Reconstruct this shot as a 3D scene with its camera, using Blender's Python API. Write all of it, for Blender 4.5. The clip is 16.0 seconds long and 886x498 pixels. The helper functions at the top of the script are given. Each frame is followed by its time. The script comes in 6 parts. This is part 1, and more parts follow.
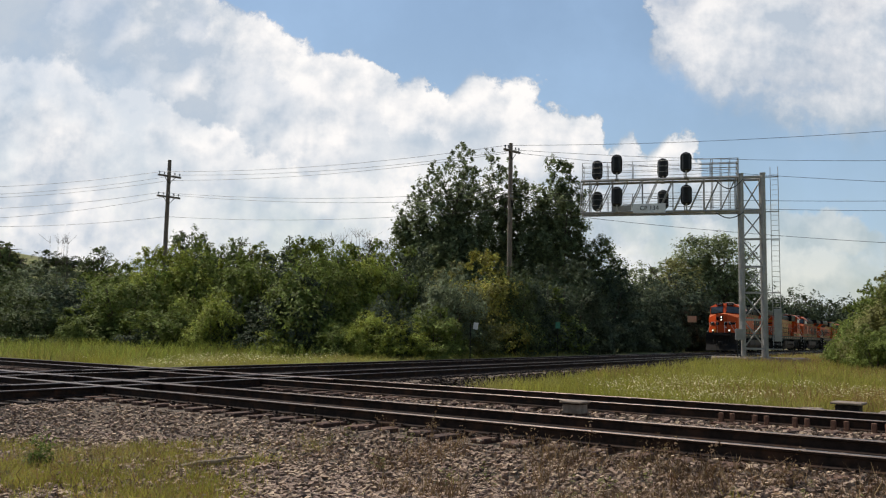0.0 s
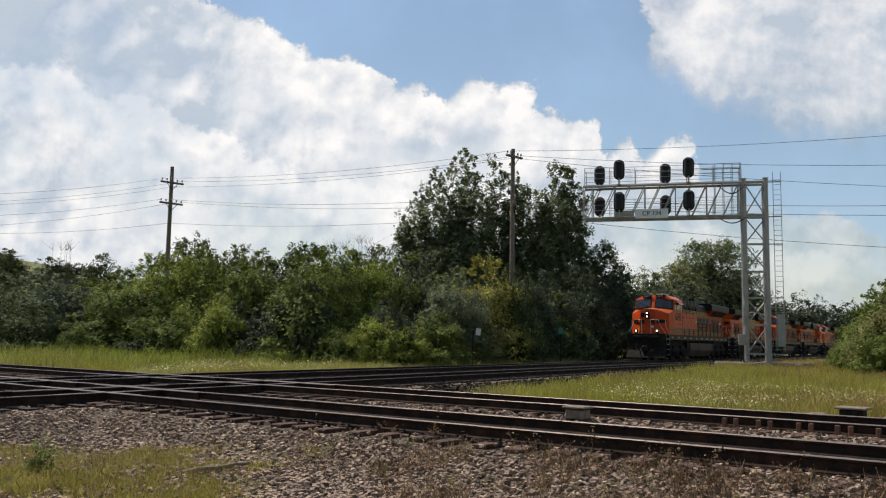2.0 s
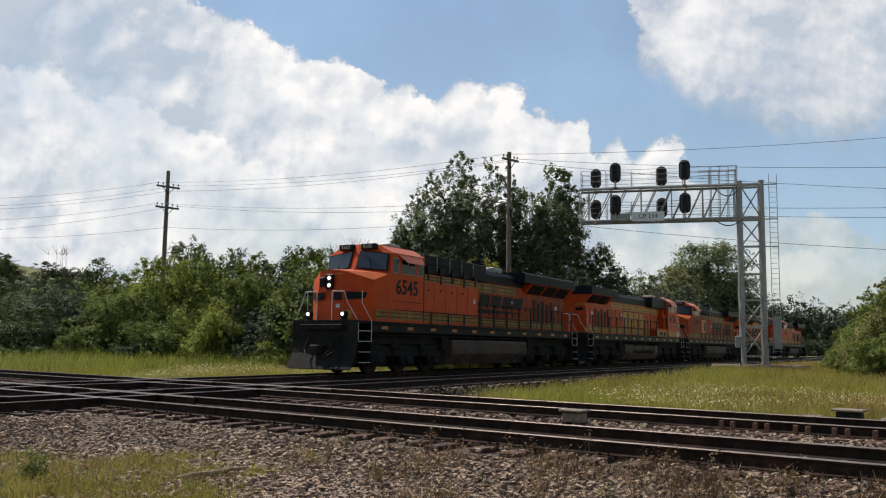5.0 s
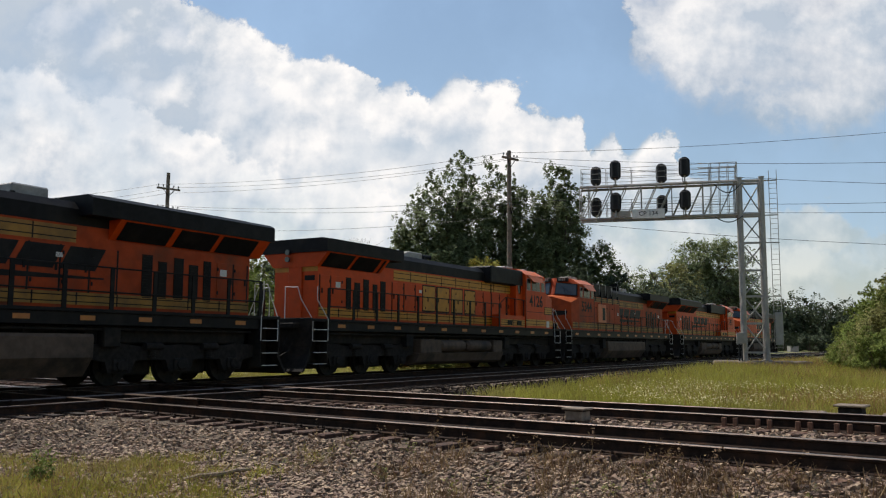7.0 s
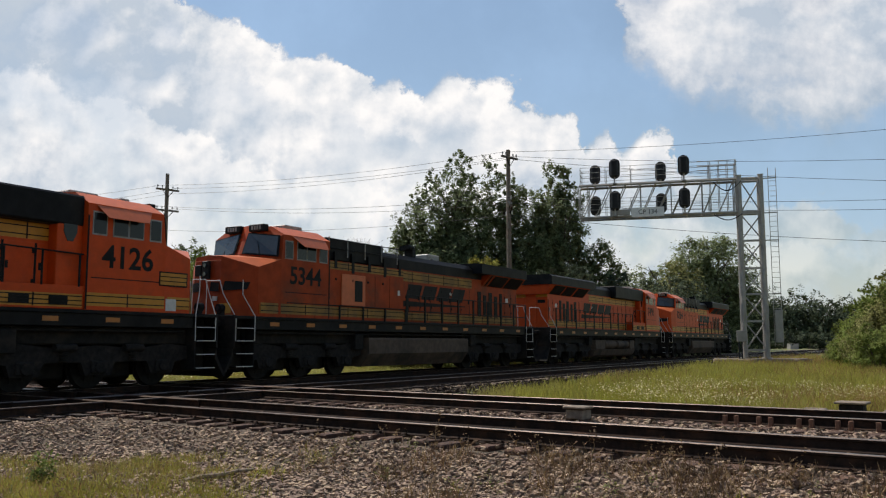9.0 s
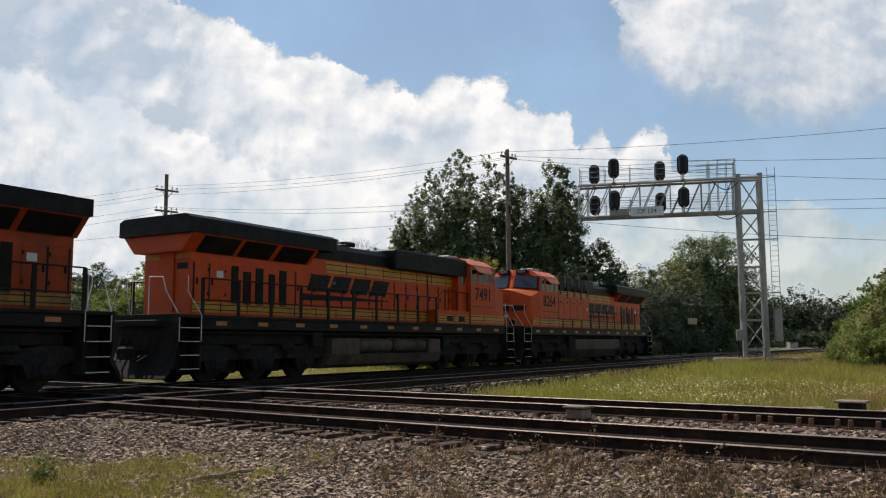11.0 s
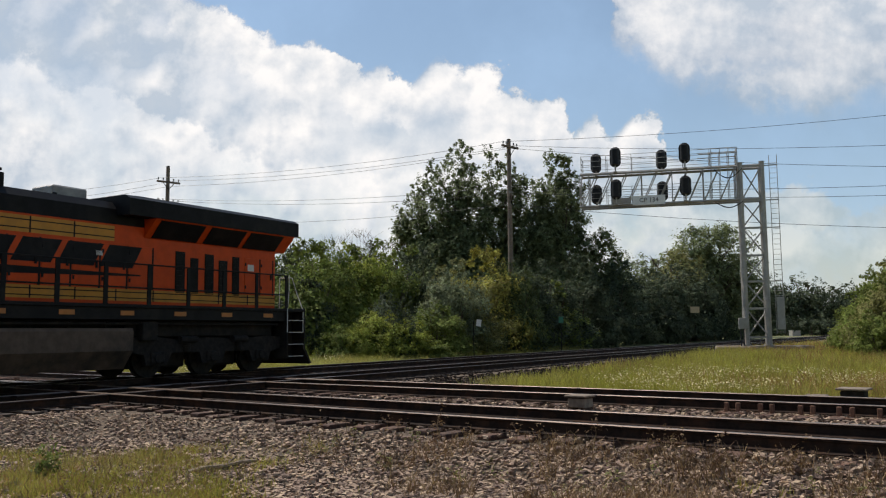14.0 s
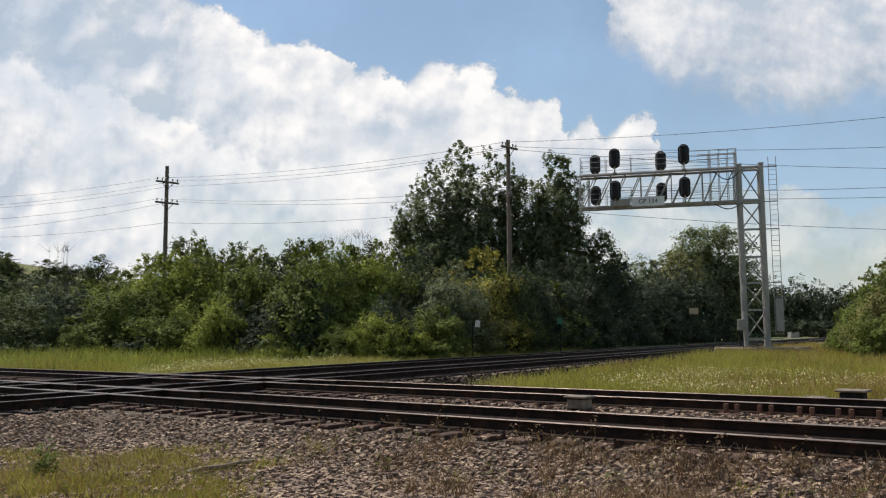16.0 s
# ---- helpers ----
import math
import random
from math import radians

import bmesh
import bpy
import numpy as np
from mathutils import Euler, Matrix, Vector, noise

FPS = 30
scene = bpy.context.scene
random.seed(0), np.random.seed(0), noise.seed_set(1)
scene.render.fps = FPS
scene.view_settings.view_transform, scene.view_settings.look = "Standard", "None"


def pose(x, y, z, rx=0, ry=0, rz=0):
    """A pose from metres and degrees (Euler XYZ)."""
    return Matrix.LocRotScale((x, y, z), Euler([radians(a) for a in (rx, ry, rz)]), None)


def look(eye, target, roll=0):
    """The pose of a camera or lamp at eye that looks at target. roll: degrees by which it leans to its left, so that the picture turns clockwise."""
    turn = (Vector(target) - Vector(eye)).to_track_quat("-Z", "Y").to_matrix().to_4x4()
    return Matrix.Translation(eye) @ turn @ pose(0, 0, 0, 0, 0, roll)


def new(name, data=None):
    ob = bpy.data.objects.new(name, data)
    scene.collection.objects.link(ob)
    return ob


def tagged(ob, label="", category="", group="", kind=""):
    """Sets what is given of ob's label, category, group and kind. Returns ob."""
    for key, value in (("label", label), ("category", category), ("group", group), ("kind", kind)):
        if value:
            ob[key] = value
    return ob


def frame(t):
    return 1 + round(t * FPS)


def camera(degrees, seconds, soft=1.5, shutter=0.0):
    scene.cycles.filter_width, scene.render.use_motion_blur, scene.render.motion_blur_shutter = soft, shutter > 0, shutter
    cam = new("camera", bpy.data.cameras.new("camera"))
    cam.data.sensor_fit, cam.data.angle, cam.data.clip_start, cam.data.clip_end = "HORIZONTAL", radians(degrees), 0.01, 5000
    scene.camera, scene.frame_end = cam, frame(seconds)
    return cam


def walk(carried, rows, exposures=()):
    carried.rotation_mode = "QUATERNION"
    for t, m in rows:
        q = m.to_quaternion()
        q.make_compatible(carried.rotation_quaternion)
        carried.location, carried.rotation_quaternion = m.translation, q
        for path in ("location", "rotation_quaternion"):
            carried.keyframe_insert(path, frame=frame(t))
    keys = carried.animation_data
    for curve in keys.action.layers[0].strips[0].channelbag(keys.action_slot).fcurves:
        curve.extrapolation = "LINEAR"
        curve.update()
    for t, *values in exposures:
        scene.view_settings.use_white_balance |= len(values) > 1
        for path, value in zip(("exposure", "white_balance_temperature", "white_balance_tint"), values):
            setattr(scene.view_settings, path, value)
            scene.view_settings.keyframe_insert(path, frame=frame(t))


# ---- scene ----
cam = camera(55.19, 16.0, soft=1.2)

# the camera is held by hand on the spot: seconds, yaw, pitch, lean in degrees, drift in metres
HELD = (
    (0.0, -0.009, 5.839, 1.107, 0.003, -0.019, 0.001),
    (0.5, -0.055, 5.920, 1.066, -0.009, -0.011, 0.011),
    (1.0, -0.099, 6.068, 1.137, -0.001, 0.002, 0.002),
    (1.5, -0.153, 6.124, 1.147, -0.004, -0.008, 0.001),
    (2.0, -0.196, 6.245, 0.995, 0.018, 0.016, -0.013),
    (2.5, -0.142, 6.224, 0.912, 0.023, 0.016, 0.000),
    (3.0, -0.081, 6.428, 0.827, 0.015, 0.012, -0.009),
    (3.5, -0.027, 6.478, 0.805, -0.005, -0.033, 0.013),
    (4.0, -0.031, 6.461, 0.882, 0.009, -0.003, -0.005),
    (6.5, 0.045, 6.498, 0.388, 0.034, 0.045, -0.008),
    (7.0, -0.007, 6.407, 0.233, 0.008, -0.008, 0.003),
    (7.5, -0.026, 6.410, 0.127, -0.016, -0.024, 0.011),
    (8.0, -0.119, 6.272, 0.040, -0.004, -0.030, 0.010),
    (8.5, 0.013, 6.363, -0.083, -0.005, -0.031, 0.004),
    (9.0, 0.032, 6.371, -0.090, -0.003, -0.003, 0.001),
    (11.5, 0.031, 6.355, -0.330, -0.011, -0.020, 0.003),
    (12.0, -0.077, 6.157, -0.446, 0.007, -0.001, -0.004),
    (12.5, -0.103, 6.078, -0.580, -0.010, -0.021, 0.007),
    (13.0, -0.073, 5.867, -0.578, 0.008, -0.021, 0.002),
    (13.5, -0.072, 5.749, -0.580, 0.007, -0.019, 0.004),
    (14.0, -0.072, 5.694, -0.584, 0.006, -0.018, 0.003),
    (14.5, -0.013, 5.827, -0.588, -0.002, 0.008, -0.003),
    (15.0, 0.198, 5.809, -0.670, -0.012, -0.006, 0.003),
    (15.5, 0.055, 5.885, -0.530, -0.011, -0.023, -0.005),
    (16.0, -0.000, 5.746, -0.444, 0.000, 0.000, -0.000),
)
EYE_HEIGHT = 1.108  # above the top of the rails, which is z = 0


def held(yaw, pitch, lean, dx, dy, dz):
    eye = Vector((dx, dy, EYE_HEIGHT + dz))
    a, b = radians(yaw), radians(pitch)
    way = Vector((math.sin(a) * math.cos(b), math.cos(a) * math.cos(b), math.sin(b)))
    return look(eye, eye + way, lean)


walk(cam, [(t, held(*rest)) for t, *rest in HELD], [(0.0, 0.0, 6600, 11.5), (16.0, 0.0, 6600, 11.5)])

# ---- sky, sun ----
SUN_AZIMUTH, SUN_HEIGHT = radians(-55), radians(56)  # from the +y axis towards +x; above the horizon
scene.view_settings.exposure = 0.0


def node(nt, kind, **inputs):
    n = nt.nodes.new(kind)
    for key, value in inputs.items():
        if key.startswith("_"):
            n.inputs[int(key[1:])].default_value = value
        else:
            n.inputs[key.replace("_", " ")].default_value = value
    return n


def math_node(nt, op, a, b=None, c=None, clamp=False):
    n = nt.nodes.new("ShaderNodeMath")
    n.operation, n.use_clamp = op, clamp
    for i, v in enumerate((a, b, c)):
        if v is None:
            continue
        if isinstance(v, (int, float)):
            n.inputs[i].default_value = v
        else:
            nt.links.new(v, n.inputs[i])
    return n.outputs[0]


def mix_colour(nt, fac, a, b, blend="MIX"):
    n = nt.nodes.new("ShaderNodeMix")
    n.data_type, n.blend_type = "RGBA", blend
    for socket, v in ((n.inputs[0], fac), (n.inputs[6], a), (n.inputs[7], b)):
        if isinstance(v, (int, float)):
            socket.default_value = v
        elif isinstance(v, tuple):
            socket.default_value = (*v, 1) if len(v) == 3 else v
        else:
            nt.links.new(v, socket)
    return n.outputs[2]


def noise_node(nt, vector, scale, detail=4.0, rough=0.55, colour=False):
    n = nt.nodes.new("ShaderNodeTexNoise")
    n.inputs["Scale"].default_value, n.inputs["Detail"].default_value, n.inputs["Roughness"].default_value = scale, detail, rough
    nt.links.new(vector, n.inputs["Vector"])
    return n.outputs["Color" if colour else "Fac"]


def ramp(nt, fac, low, high, smooth=True):
    n = nt.nodes.new("ShaderNodeMapRange")
    n.interpolation_type = "SMOOTHSTEP" if smooth else "LINEAR"
    n.inputs["From Min"].default_value, n.inputs["From Max"].default_value = low, high
    nt.links.new(fac, n.inputs["Value"])
    return n.outputs["Result"]


world = bpy.data.worlds.new("sky")
scene.world = world
world.use_nodes = True
wt = world.node_tree
wt.nodes.clear()
sky = wt.nodes.new("ShaderNodeTexSky")
sky.sky_type, sky.sun_disc = "NISHITA", False
sky.sun_elevation, sky.sun_rotation = SUN_HEIGHT, SUN_AZIMUTH
sky.air_density, sky.dust_density, sky.ozone_density = 1.35, 0.3, 1.5
background = wt.nodes.new("ShaderNodeBackground")
background.inputs["Strength"].default_value = 0.088
wt.links.new(sky.outputs[0], background.inputs["Color"])
wt.links.new(background.outputs[0], wt.nodes.new("ShaderNodeOutputWorld").inputs["Surface"])

sun_data = bpy.data.lights.new("sun", "SUN")
sun_data.energy, sun_data.angle, sun_data.color = 4.45, radians(0.6), (1.0, 0.95, 0.87)
sun = new("sun", sun_data)
toward = Vector((math.sin(SUN_AZIMUTH) * math.cos(SUN_HEIGHT), math.cos(SUN_AZIMUTH) * math.cos(SUN_HEIGHT), math.sin(SUN_HEIGHT)))
sun.matrix_world = look(toward * 100, (0, 0, 0))

# ---- materials ----
def material(name, colour, rough=0.7, metal=0.0, vary=0.25, scale=6.0, stain=None, stain_scale=0.8, stain_range=(0.45, 0.7), bump=0.15, bump_scale=40.0,
             per_object=0.0, per_island=0.0, spec=0.5, translucent=0.0):
    """A surface with grain and stains at two scales, in metres of the object's own space."""
    m = bpy.data.materials.new(name)
    m.use_nodes = True
    nt = m.node_tree
    bsdf = nt.nodes["Principled BSDF"]
    bsdf.inputs["Roughness"].default_value, bsdf.inputs["Metallic"].default_value = rough, metal
    bsdf.inputs["Specular IOR Level"].default_value = spec
    where = nt.nodes.new("ShaderNodeTexCoord").outputs["Object"]
    grain = noise_node(nt, where, scale, 5, 0.6)
    light = tuple(min(1.0, c * (1 + vary)) for c in colour)
    dark = tuple(c * (1 - vary) for c in colour)
    base = mix_colour(nt, ramp(nt, grain, 0.3, 0.7), dark, light)
    if stain:
        patch = noise_node(nt, where, stain_scale, 6, 0.65)
        base = mix_colour(nt, ramp(nt, patch, *stain_range), base, stain)
    if per_object:
        info = nt.nodes.new("ShaderNodeObjectInfo").outputs["Random"]
        hsv = nt.nodes.new("ShaderNodeHueSaturation")
        nt.links.new(base, hsv.inputs["Color"])
        nt.links.new(math_node(nt, "ADD", math_node(nt, "MULTIPLY", info, 2 * per_object), 1 - per_object), hsv.inputs["Value"])
        base = hsv.outputs[0]
    if per_island:
        island = nt.nodes.new("ShaderNodeNewGeometry").outputs["Random Per Island"]
        hsv = nt.nodes.new("ShaderNodeHueSaturation")
        nt.links.new(base, hsv.inputs["Color"])
        nt.links.new(math_node(nt, "ADD", math_node(nt, "MULTIPLY", island, 2 * per_island), 1 - per_island), hsv.inputs["Value"])
        nt.links.new(math_node(nt, "ADD", math_node(nt, "MULTIPLY", island, 0.03), 0.485), hsv.inputs["Hue"])
        base = hsv.outputs[0]
    nt.links.new(base, bsdf.inputs["Base Color"])
    if bump:
        b = nt.nodes.new("ShaderNodeBump")
        b.inputs["Strength"].default_value, b.inputs["Distance"].default_value = bump, 0.02
        nt.links.new(noise_node(nt, where, bump_scale, 3, 0.6), b.inputs["Height"])
        nt.links.new(b.outputs[0], bsdf.inputs["Normal"])
    if translucent:
        thin = nt.nodes.new("ShaderNodeBsdfTranslucent")
        nt.links.new(base, thin.inputs["Color"])
        both = nt.nodes.new("ShaderNodeMixShader")
        both.inputs[0].default_value = translucent
        nt.links.new(bsdf.outputs[0], both.inputs[1])
        nt.links.new(thin.outputs[0], both.inputs[2])
        nt.links.new(both.outputs[0], nt.nodes["Material Output"].inputs["Surface"])
    return m


def glowing(name, colour, strength):
    m = bpy.data.materials.new(name)
    m.use_nodes = True
    b = m.node_tree.nodes["Principled BSDF"]
    b.inputs["Base Color"].default_value = (*colour, 1)
    b.inputs["Emission Color"].default_value, b.inputs["Emission Strength"].default_value = (*colour, 1), strength
    return m


ORANGE = material("orange_enamel", (0.57, 0.064, 0.005), 0.5, vary=0.1, scale=3, stain=(0.3, 0.06, 0.016), stain_scale=1.1, stain_range=(0.5, 0.95), bump=0.05, bump_scale=3, spec=0.25)
# paler orange: sunlight put into upward faces; also a lighter cabinet door
ORANGE_ROOF = material("pale_sunlit_orange_enamel", (0.58, 0.13, 0.035), 0.45, vary=0.1, scale=3, bump=0.05, bump_scale=3)
SOOTY_ORANGE = material("sooty_faded_orange_enamel", (0.36, 0.05, 0.009), 0.6, vary=0.2, scale=2.2, stain=(0.13, 0.045, 0.022), stain_scale=0.7, stain_range=(0.42, 0.8), bump=0.06, bump_scale=3, spec=0.2)
SOOTY_YELLOW = material("sooty_yellow_stripe_enamel", (0.3, 0.15, 0.02), 0.6, vary=0.25, scale=2.2, stain=(0.12, 0.07, 0.025), stain_scale=0.9, stain_range=(0.4, 0.8), bump=0.05, bump_scale=3)
YELLOW = material("yellow_stripe_enamel", (0.5, 0.215, 0.012), 0.5, vary=0.12, scale=3, stain=(0.25, 0.13, 0.03), stain_scale=1.4, stain_range=(0.5, 0.9), bump=0.05, bump_scale=3)
BLACK = material("black_enamel", (0.01, 0.01, 0.011), 0.5, vary=0.3, scale=3, stain=(0.022, 0.02, 0.018), stain_scale=1.2, bump=0.05, bump_scale=4, spec=0.12)
GRIME = material("grimy_black_steel", (0.015, 0.0135, 0.012), 0.8, vary=0.35, scale=7, stain=(0.035, 0.028, 0.021), stain_scale=1.5, bump=0.3, bump_scale=18, spec=0.2)
TRUCK = material("dusty_grey_cast_steel", (0.018, 0.015, 0.013), 0.85, vary=0.4, scale=9, stain=(0.048, 0.038, 0.03), stain_scale=3.5, stain_range=(0.5, 0.8), bump=0.25, bump_scale=25, spec=0.25)
TANK = material("dusty_fuel_tank_paint", (0.11, 0.077, 0.055), 0.75, vary=0.2, scale=4, stain=(0.045, 0.035, 0.028), stain_scale=0.9, bump=0.1, bump_scale=12, spec=0.25)
SILVER = material("weathered_silver_paint", (0.3, 0.29, 0.27), 0.5, vary=0.15, scale=6, stain=(0.2, 0.17, 0.14), stain_scale=2)
WHITE = material("white_handrail_paint", (0.6, 0.58, 0.54), 0.5, vary=0.08, scale=10)
BOARD_WHITE = material("white_board_enamel", (0.8, 0.79, 0.76), 0.5, vary=0.06, scale=5, stain=(0.66, 0.64, 0.6), stain_scale=2)
GLASS = material("dark_cab_glass", (0.03, 0.042, 0.05), 0.06, vary=0.1, bump=0.0, spec=0.7)
SIDE_GLASS = material("tinted_side_glass", (0.012, 0.015, 0.016), 0.1, vary=0.1, bump=0.0, spec=0.35)
REFLECTOR = material("amber_reflective_strip", (0.42, 0.14, 0.02), 0.35, vary=0.1)
LAMP = glowing("headlight_glow", (1.0, 0.86, 0.7), 1.8)
RAIL_SIDE = material("rusty_rail_steel", (0.024, 0.015, 0.011), 0.8, vary=0.35, scale=9, stain=(0.06, 0.03, 0.017), stain_scale=3, bump=0.2, spec=0.15)
RAIL_TOP = material("polished_rail_head", (0.24, 0.185, 0.15), 0.4, metal=1.0, vary=0.15, scale=5, bump=0.05)
TIE = material("weathered_creosote_tie", (0.075, 0.038, 0.024), 0.9, vary=0.4, scale=12, stain=(0.15, 0.08, 0.045), stain_scale=4, bump=0.6, bump_scale=30, per_object=0.3)
# tie colour darkened to hold the shade along the train's line
DARK_TIE = material("shade_darkened_tie", (0.03, 0.02, 0.014), 0.9, vary=0.4, scale=12, stain=(0.07, 0.045, 0.03), stain_scale=4, bump=0.6, bump_scale=30, per_island=0.3)
GALVANISED = material("galvanised_steel", (0.36, 0.34, 0.31), 0.5, metal=0.3, vary=0.15, scale=5, stain=(0.28, 0.26, 0.23), stain_scale=2.5, bump=0.08)
SIGNAL = material("matt_black_signal_paint", (0.012, 0.012, 0.013), 0.55, vary=0.3, scale=8)
WOOD = material("grey_brown_utility_pole_wood", (0.18, 0.138, 0.105), 0.9, vary=0.35, scale=9, stain=(0.2, 0.17, 0.14), stain_scale=2, bump=0.5, bump_scale=35)
CONCRETE = material("weathered_concrete", (0.2, 0.155, 0.115), 0.9, vary=0.25, scale=8, stain=(0.3, 0.25, 0.2), stain_scale=2, bump=0.4, bump_scale=40)
STONE = material("crushed_limestone_ballast", (0.275, 0.19, 0.132), 0.9, vary=0.3, scale=9, bump=0.4, bump_scale=60, per_island=0.55)
# ballast dark with oil, and with the train's shade put into the colour
DARK_STONE = material("oil_and_shade_dark_ballast", (0.045, 0.031, 0.023), 0.9, vary=0.35, scale=9, bump=0.4, bump_scale=60, per_island=0.55, spec=0.2)
DEADWOOD = material("pale_dead_wood", (0.24, 0.18, 0.125), 0.9, vary=0.3, scale=14, bump=0.4)
EARTH = material("stony_earth_with_dry_grass", (0.115, 0.08, 0.052), 0.95, vary=0.7, scale=26, stain=(0.07, 0.055, 0.035), stain_scale=3.0, bump=1.0, bump_scale=45)
RUST = material("bright_rust", (0.13, 0.062, 0.036), 0.9, vary=0.35, scale=14, stain=(0.1, 0.05, 0.03), stain_scale=5, bump=0.3)
BARK = material("furrowed_tree_bark", (0.1, 0.078, 0.058), 0.95, vary=0.4, scale=10, bump=0.8, bump_scale=22)

# leaf colours: the bright green holds sunlight, the darkest two hold shade
LEAF_COLOURS = {
    "bright": (0.28, 0.31, 0.06), "mid": (0.16, 0.195, 0.047), "dark": (0.11, 0.135, 0.05), "shaded": (0.085, 0.105, 0.06), "olive": (0.22, 0.215, 0.08),
    # the last green is paled to carry the haze over distant trees
    "yellow": (0.33, 0.3, 0.07), "grey": (0.19, 0.22, 0.125), "poplar": (0.18, 0.21, 0.1), "hazy": (0.21, 0.24, 0.115),
}
LEAVES = {k: material(k + "_green_leaves", c, 0.7, vary=0.4, scale=2.2, bump=0.0, per_island=0.4, translucent=0.25 if k in ("shaded", "dark") else 0.35, spec=0.14) for k, c in LEAF_COLOURS.items()}
GRASS = material("tall_summer_grass", (0.32, 0.3, 0.058), 0.75, vary=0.25, scale=0.5, stain=(0.36, 0.3, 0.11), stain_scale=0.35, bump=0.0, per_island=0.3, translucent=0.45, spec=0.15)
VERGE_GRASS = material("tall_green_verge_grass", (0.34, 0.33, 0.1), 0.75, vary=0.4, scale=0.8, stain=(0.3, 0.24, 0.1), stain_scale=0.3, bump=0.0, per_island=0.35, translucent=0.45, spec=0.15)
RUSTY_GRASS = material("reddish_dry_grass", (0.32, 0.2, 0.08), 0.8, vary=0.3, scale=0.5, bump=0.0, per_island=0.35, translucent=0.4, spec=0.15)
WEED = material("dry_brown_weed", (0.2, 0.125, 0.06), 0.85, vary=0.3, scale=2, bump=0.0, per_island=0.4, translucent=0.2)
FLOWER = material("white_flower_heads", (0.8, 0.7, 0.42), 0.8, vary=0.1, scale=3, bump=0.0, per_island=0.15)
TURF = material("rough_grass_ground", (0.16, 0.17, 0.045), 0.95, vary=0.4, scale=1.2, stain=(0.13, 0.11, 0.05), stain_scale=0.3, bump=0.8, bump_scale=9)


# ---- building helpers ----
def mesh_object(name, bm, mats, parent=None, label="", m=None):
    me = bpy.data.meshes.new(name)
    bm.to_mesh(me)
    bm.free()
    for x in mats if isinstance(mats, (list, tuple)) else (mats,):
        me.materials.append(x)
    ob = new(name, me)
    if parent is not None:
        ob.parent = parent
    if m is not None:
        ob.matrix_basis = m
    if label:
        ob["label"] = label
    return ob


def part(name, bm, mats, parent, label="", m=None):
    return mesh_object(name, bm, mats, parent, label, m)


def raw_object(name, verts, faces, mats, parent=None, label="", face_mats=None, smooth=False):
    me = bpy.data.meshes.new(name)
    me.from_pydata([tuple(v) for v in verts], [], [tuple(f) for f in faces])
    for x in mats if isinstance(mats, (list, tuple)) else (mats,):
        me.materials.append(x)
    if face_mats is not None:
        me.polygons.foreach_set("material_index", np.asarray(face_mats, dtype=np.int32))
    if smooth:
        me.polygons.foreach_set("use_smooth", np.ones(len(me.polygons), dtype=bool))
    ob = new(name, me)
    ob.parent = parent
    if label:
        ob["label"] = label
    return ob


def empty(name, m, label, category, group="", kind=""):
    ob = new(name)
    ob.empty_display_size = 0.2
    ob.matrix_basis = m
    return tagged(ob, label, category, group, kind)


def box(bm, x0, x1, y0, y1, z0, z1, bevel=0.0, mat=0):
    """An upright box, its edges rounded by bevel."""
    made = bmesh.ops.create_cube(bm, size=1.0)["verts"]
    for v in made:
        v.co = Vector(((x0 + x1) / 2 + v.co.x * (x1 - x0), (y0 + y1) / 2 + v.co.y * (y1 - y0), (z0 + z1) / 2 + v.co.z * (z1 - z0)))
    faces = {f for v in made for f in v.link_faces}
    for f in faces:
        f.material_index = mat
    if bevel:
        edges = {e for f in faces for e in f.edges}
        done = bmesh.ops.bevel(bm, geom=list(edges), offset=bevel, segments=1, affect="EDGES", profile=0.5)
        for f in done["faces"]:
            f.material_index = mat
    return bm


def tube(bm, a, b, r, sides=6, r2=None, mat=0):
    """A rod from a to b."""
    a, b = Vector(a), Vector(b)
    way = b - a
    made = bmesh.ops.create_cone(bm, cap_ends=True, segments=sides, radius1=r, radius2=r if r2 is None else r2, depth=way.length)["verts"]
    turn = way.to_track_quat("Z", "Y").to_matrix().to_4x4()
    m = Matrix.Translation((a + b) / 2) @ turn
    for v in made:
        v.co = m @ v.co
    for f in {f for v in made for f in v.link_faces}:
        f.material_index = mat
    return bm


def prism(bm, outline, y0, y1, mat=0, axis="y"):
    """An outline in the x-z plane (or y-z for axis x) pushed from y0 to y1."""
    def at(u, w, v):
        return (u, v, w) if axis == "y" else (v, u, w)
    a = [bm.verts.new(at(u, w, y0)) for u, w in outline]
    b = [bm.verts.new(at(u, w, y1)) for u, w in outline]
    n = len(a)
    faces = [bm.faces.new(a), bm.faces.new(b[::-1])]
    for i in range(n):
        faces.append(bm.faces.new((a[i], b[i], b[(i + 1) % n], a[(i + 1) % n])))
    for f in faces:
        f.material_index = mat
    bmesh.ops.recalc_face_normals(bm, faces=faces)
    return bm


def shape(*boxes, bevel=0.0):
    bm = bmesh.new()
    for b in boxes:
        box(bm, *b, bevel=bevel)
    return bm


# ---- the two double tracks and their plan ----
ALPHA, BETA = 30.83, 52.90  # bearing of the line with the train; of the line that crosses it
TRAIN_LINE = pose(0, 0, 0, 0, 0, -ALPHA)  # x towards the camera, y away along the track
CROSS_LINE = pose(0, 0, 0, 0, 0, BETA)    # x away from the camera, y along the track to the left
GAUGE = 1.51
CROSS_RAILS = (9.46, 13.87)      # nearer rail of each track of the crossing line
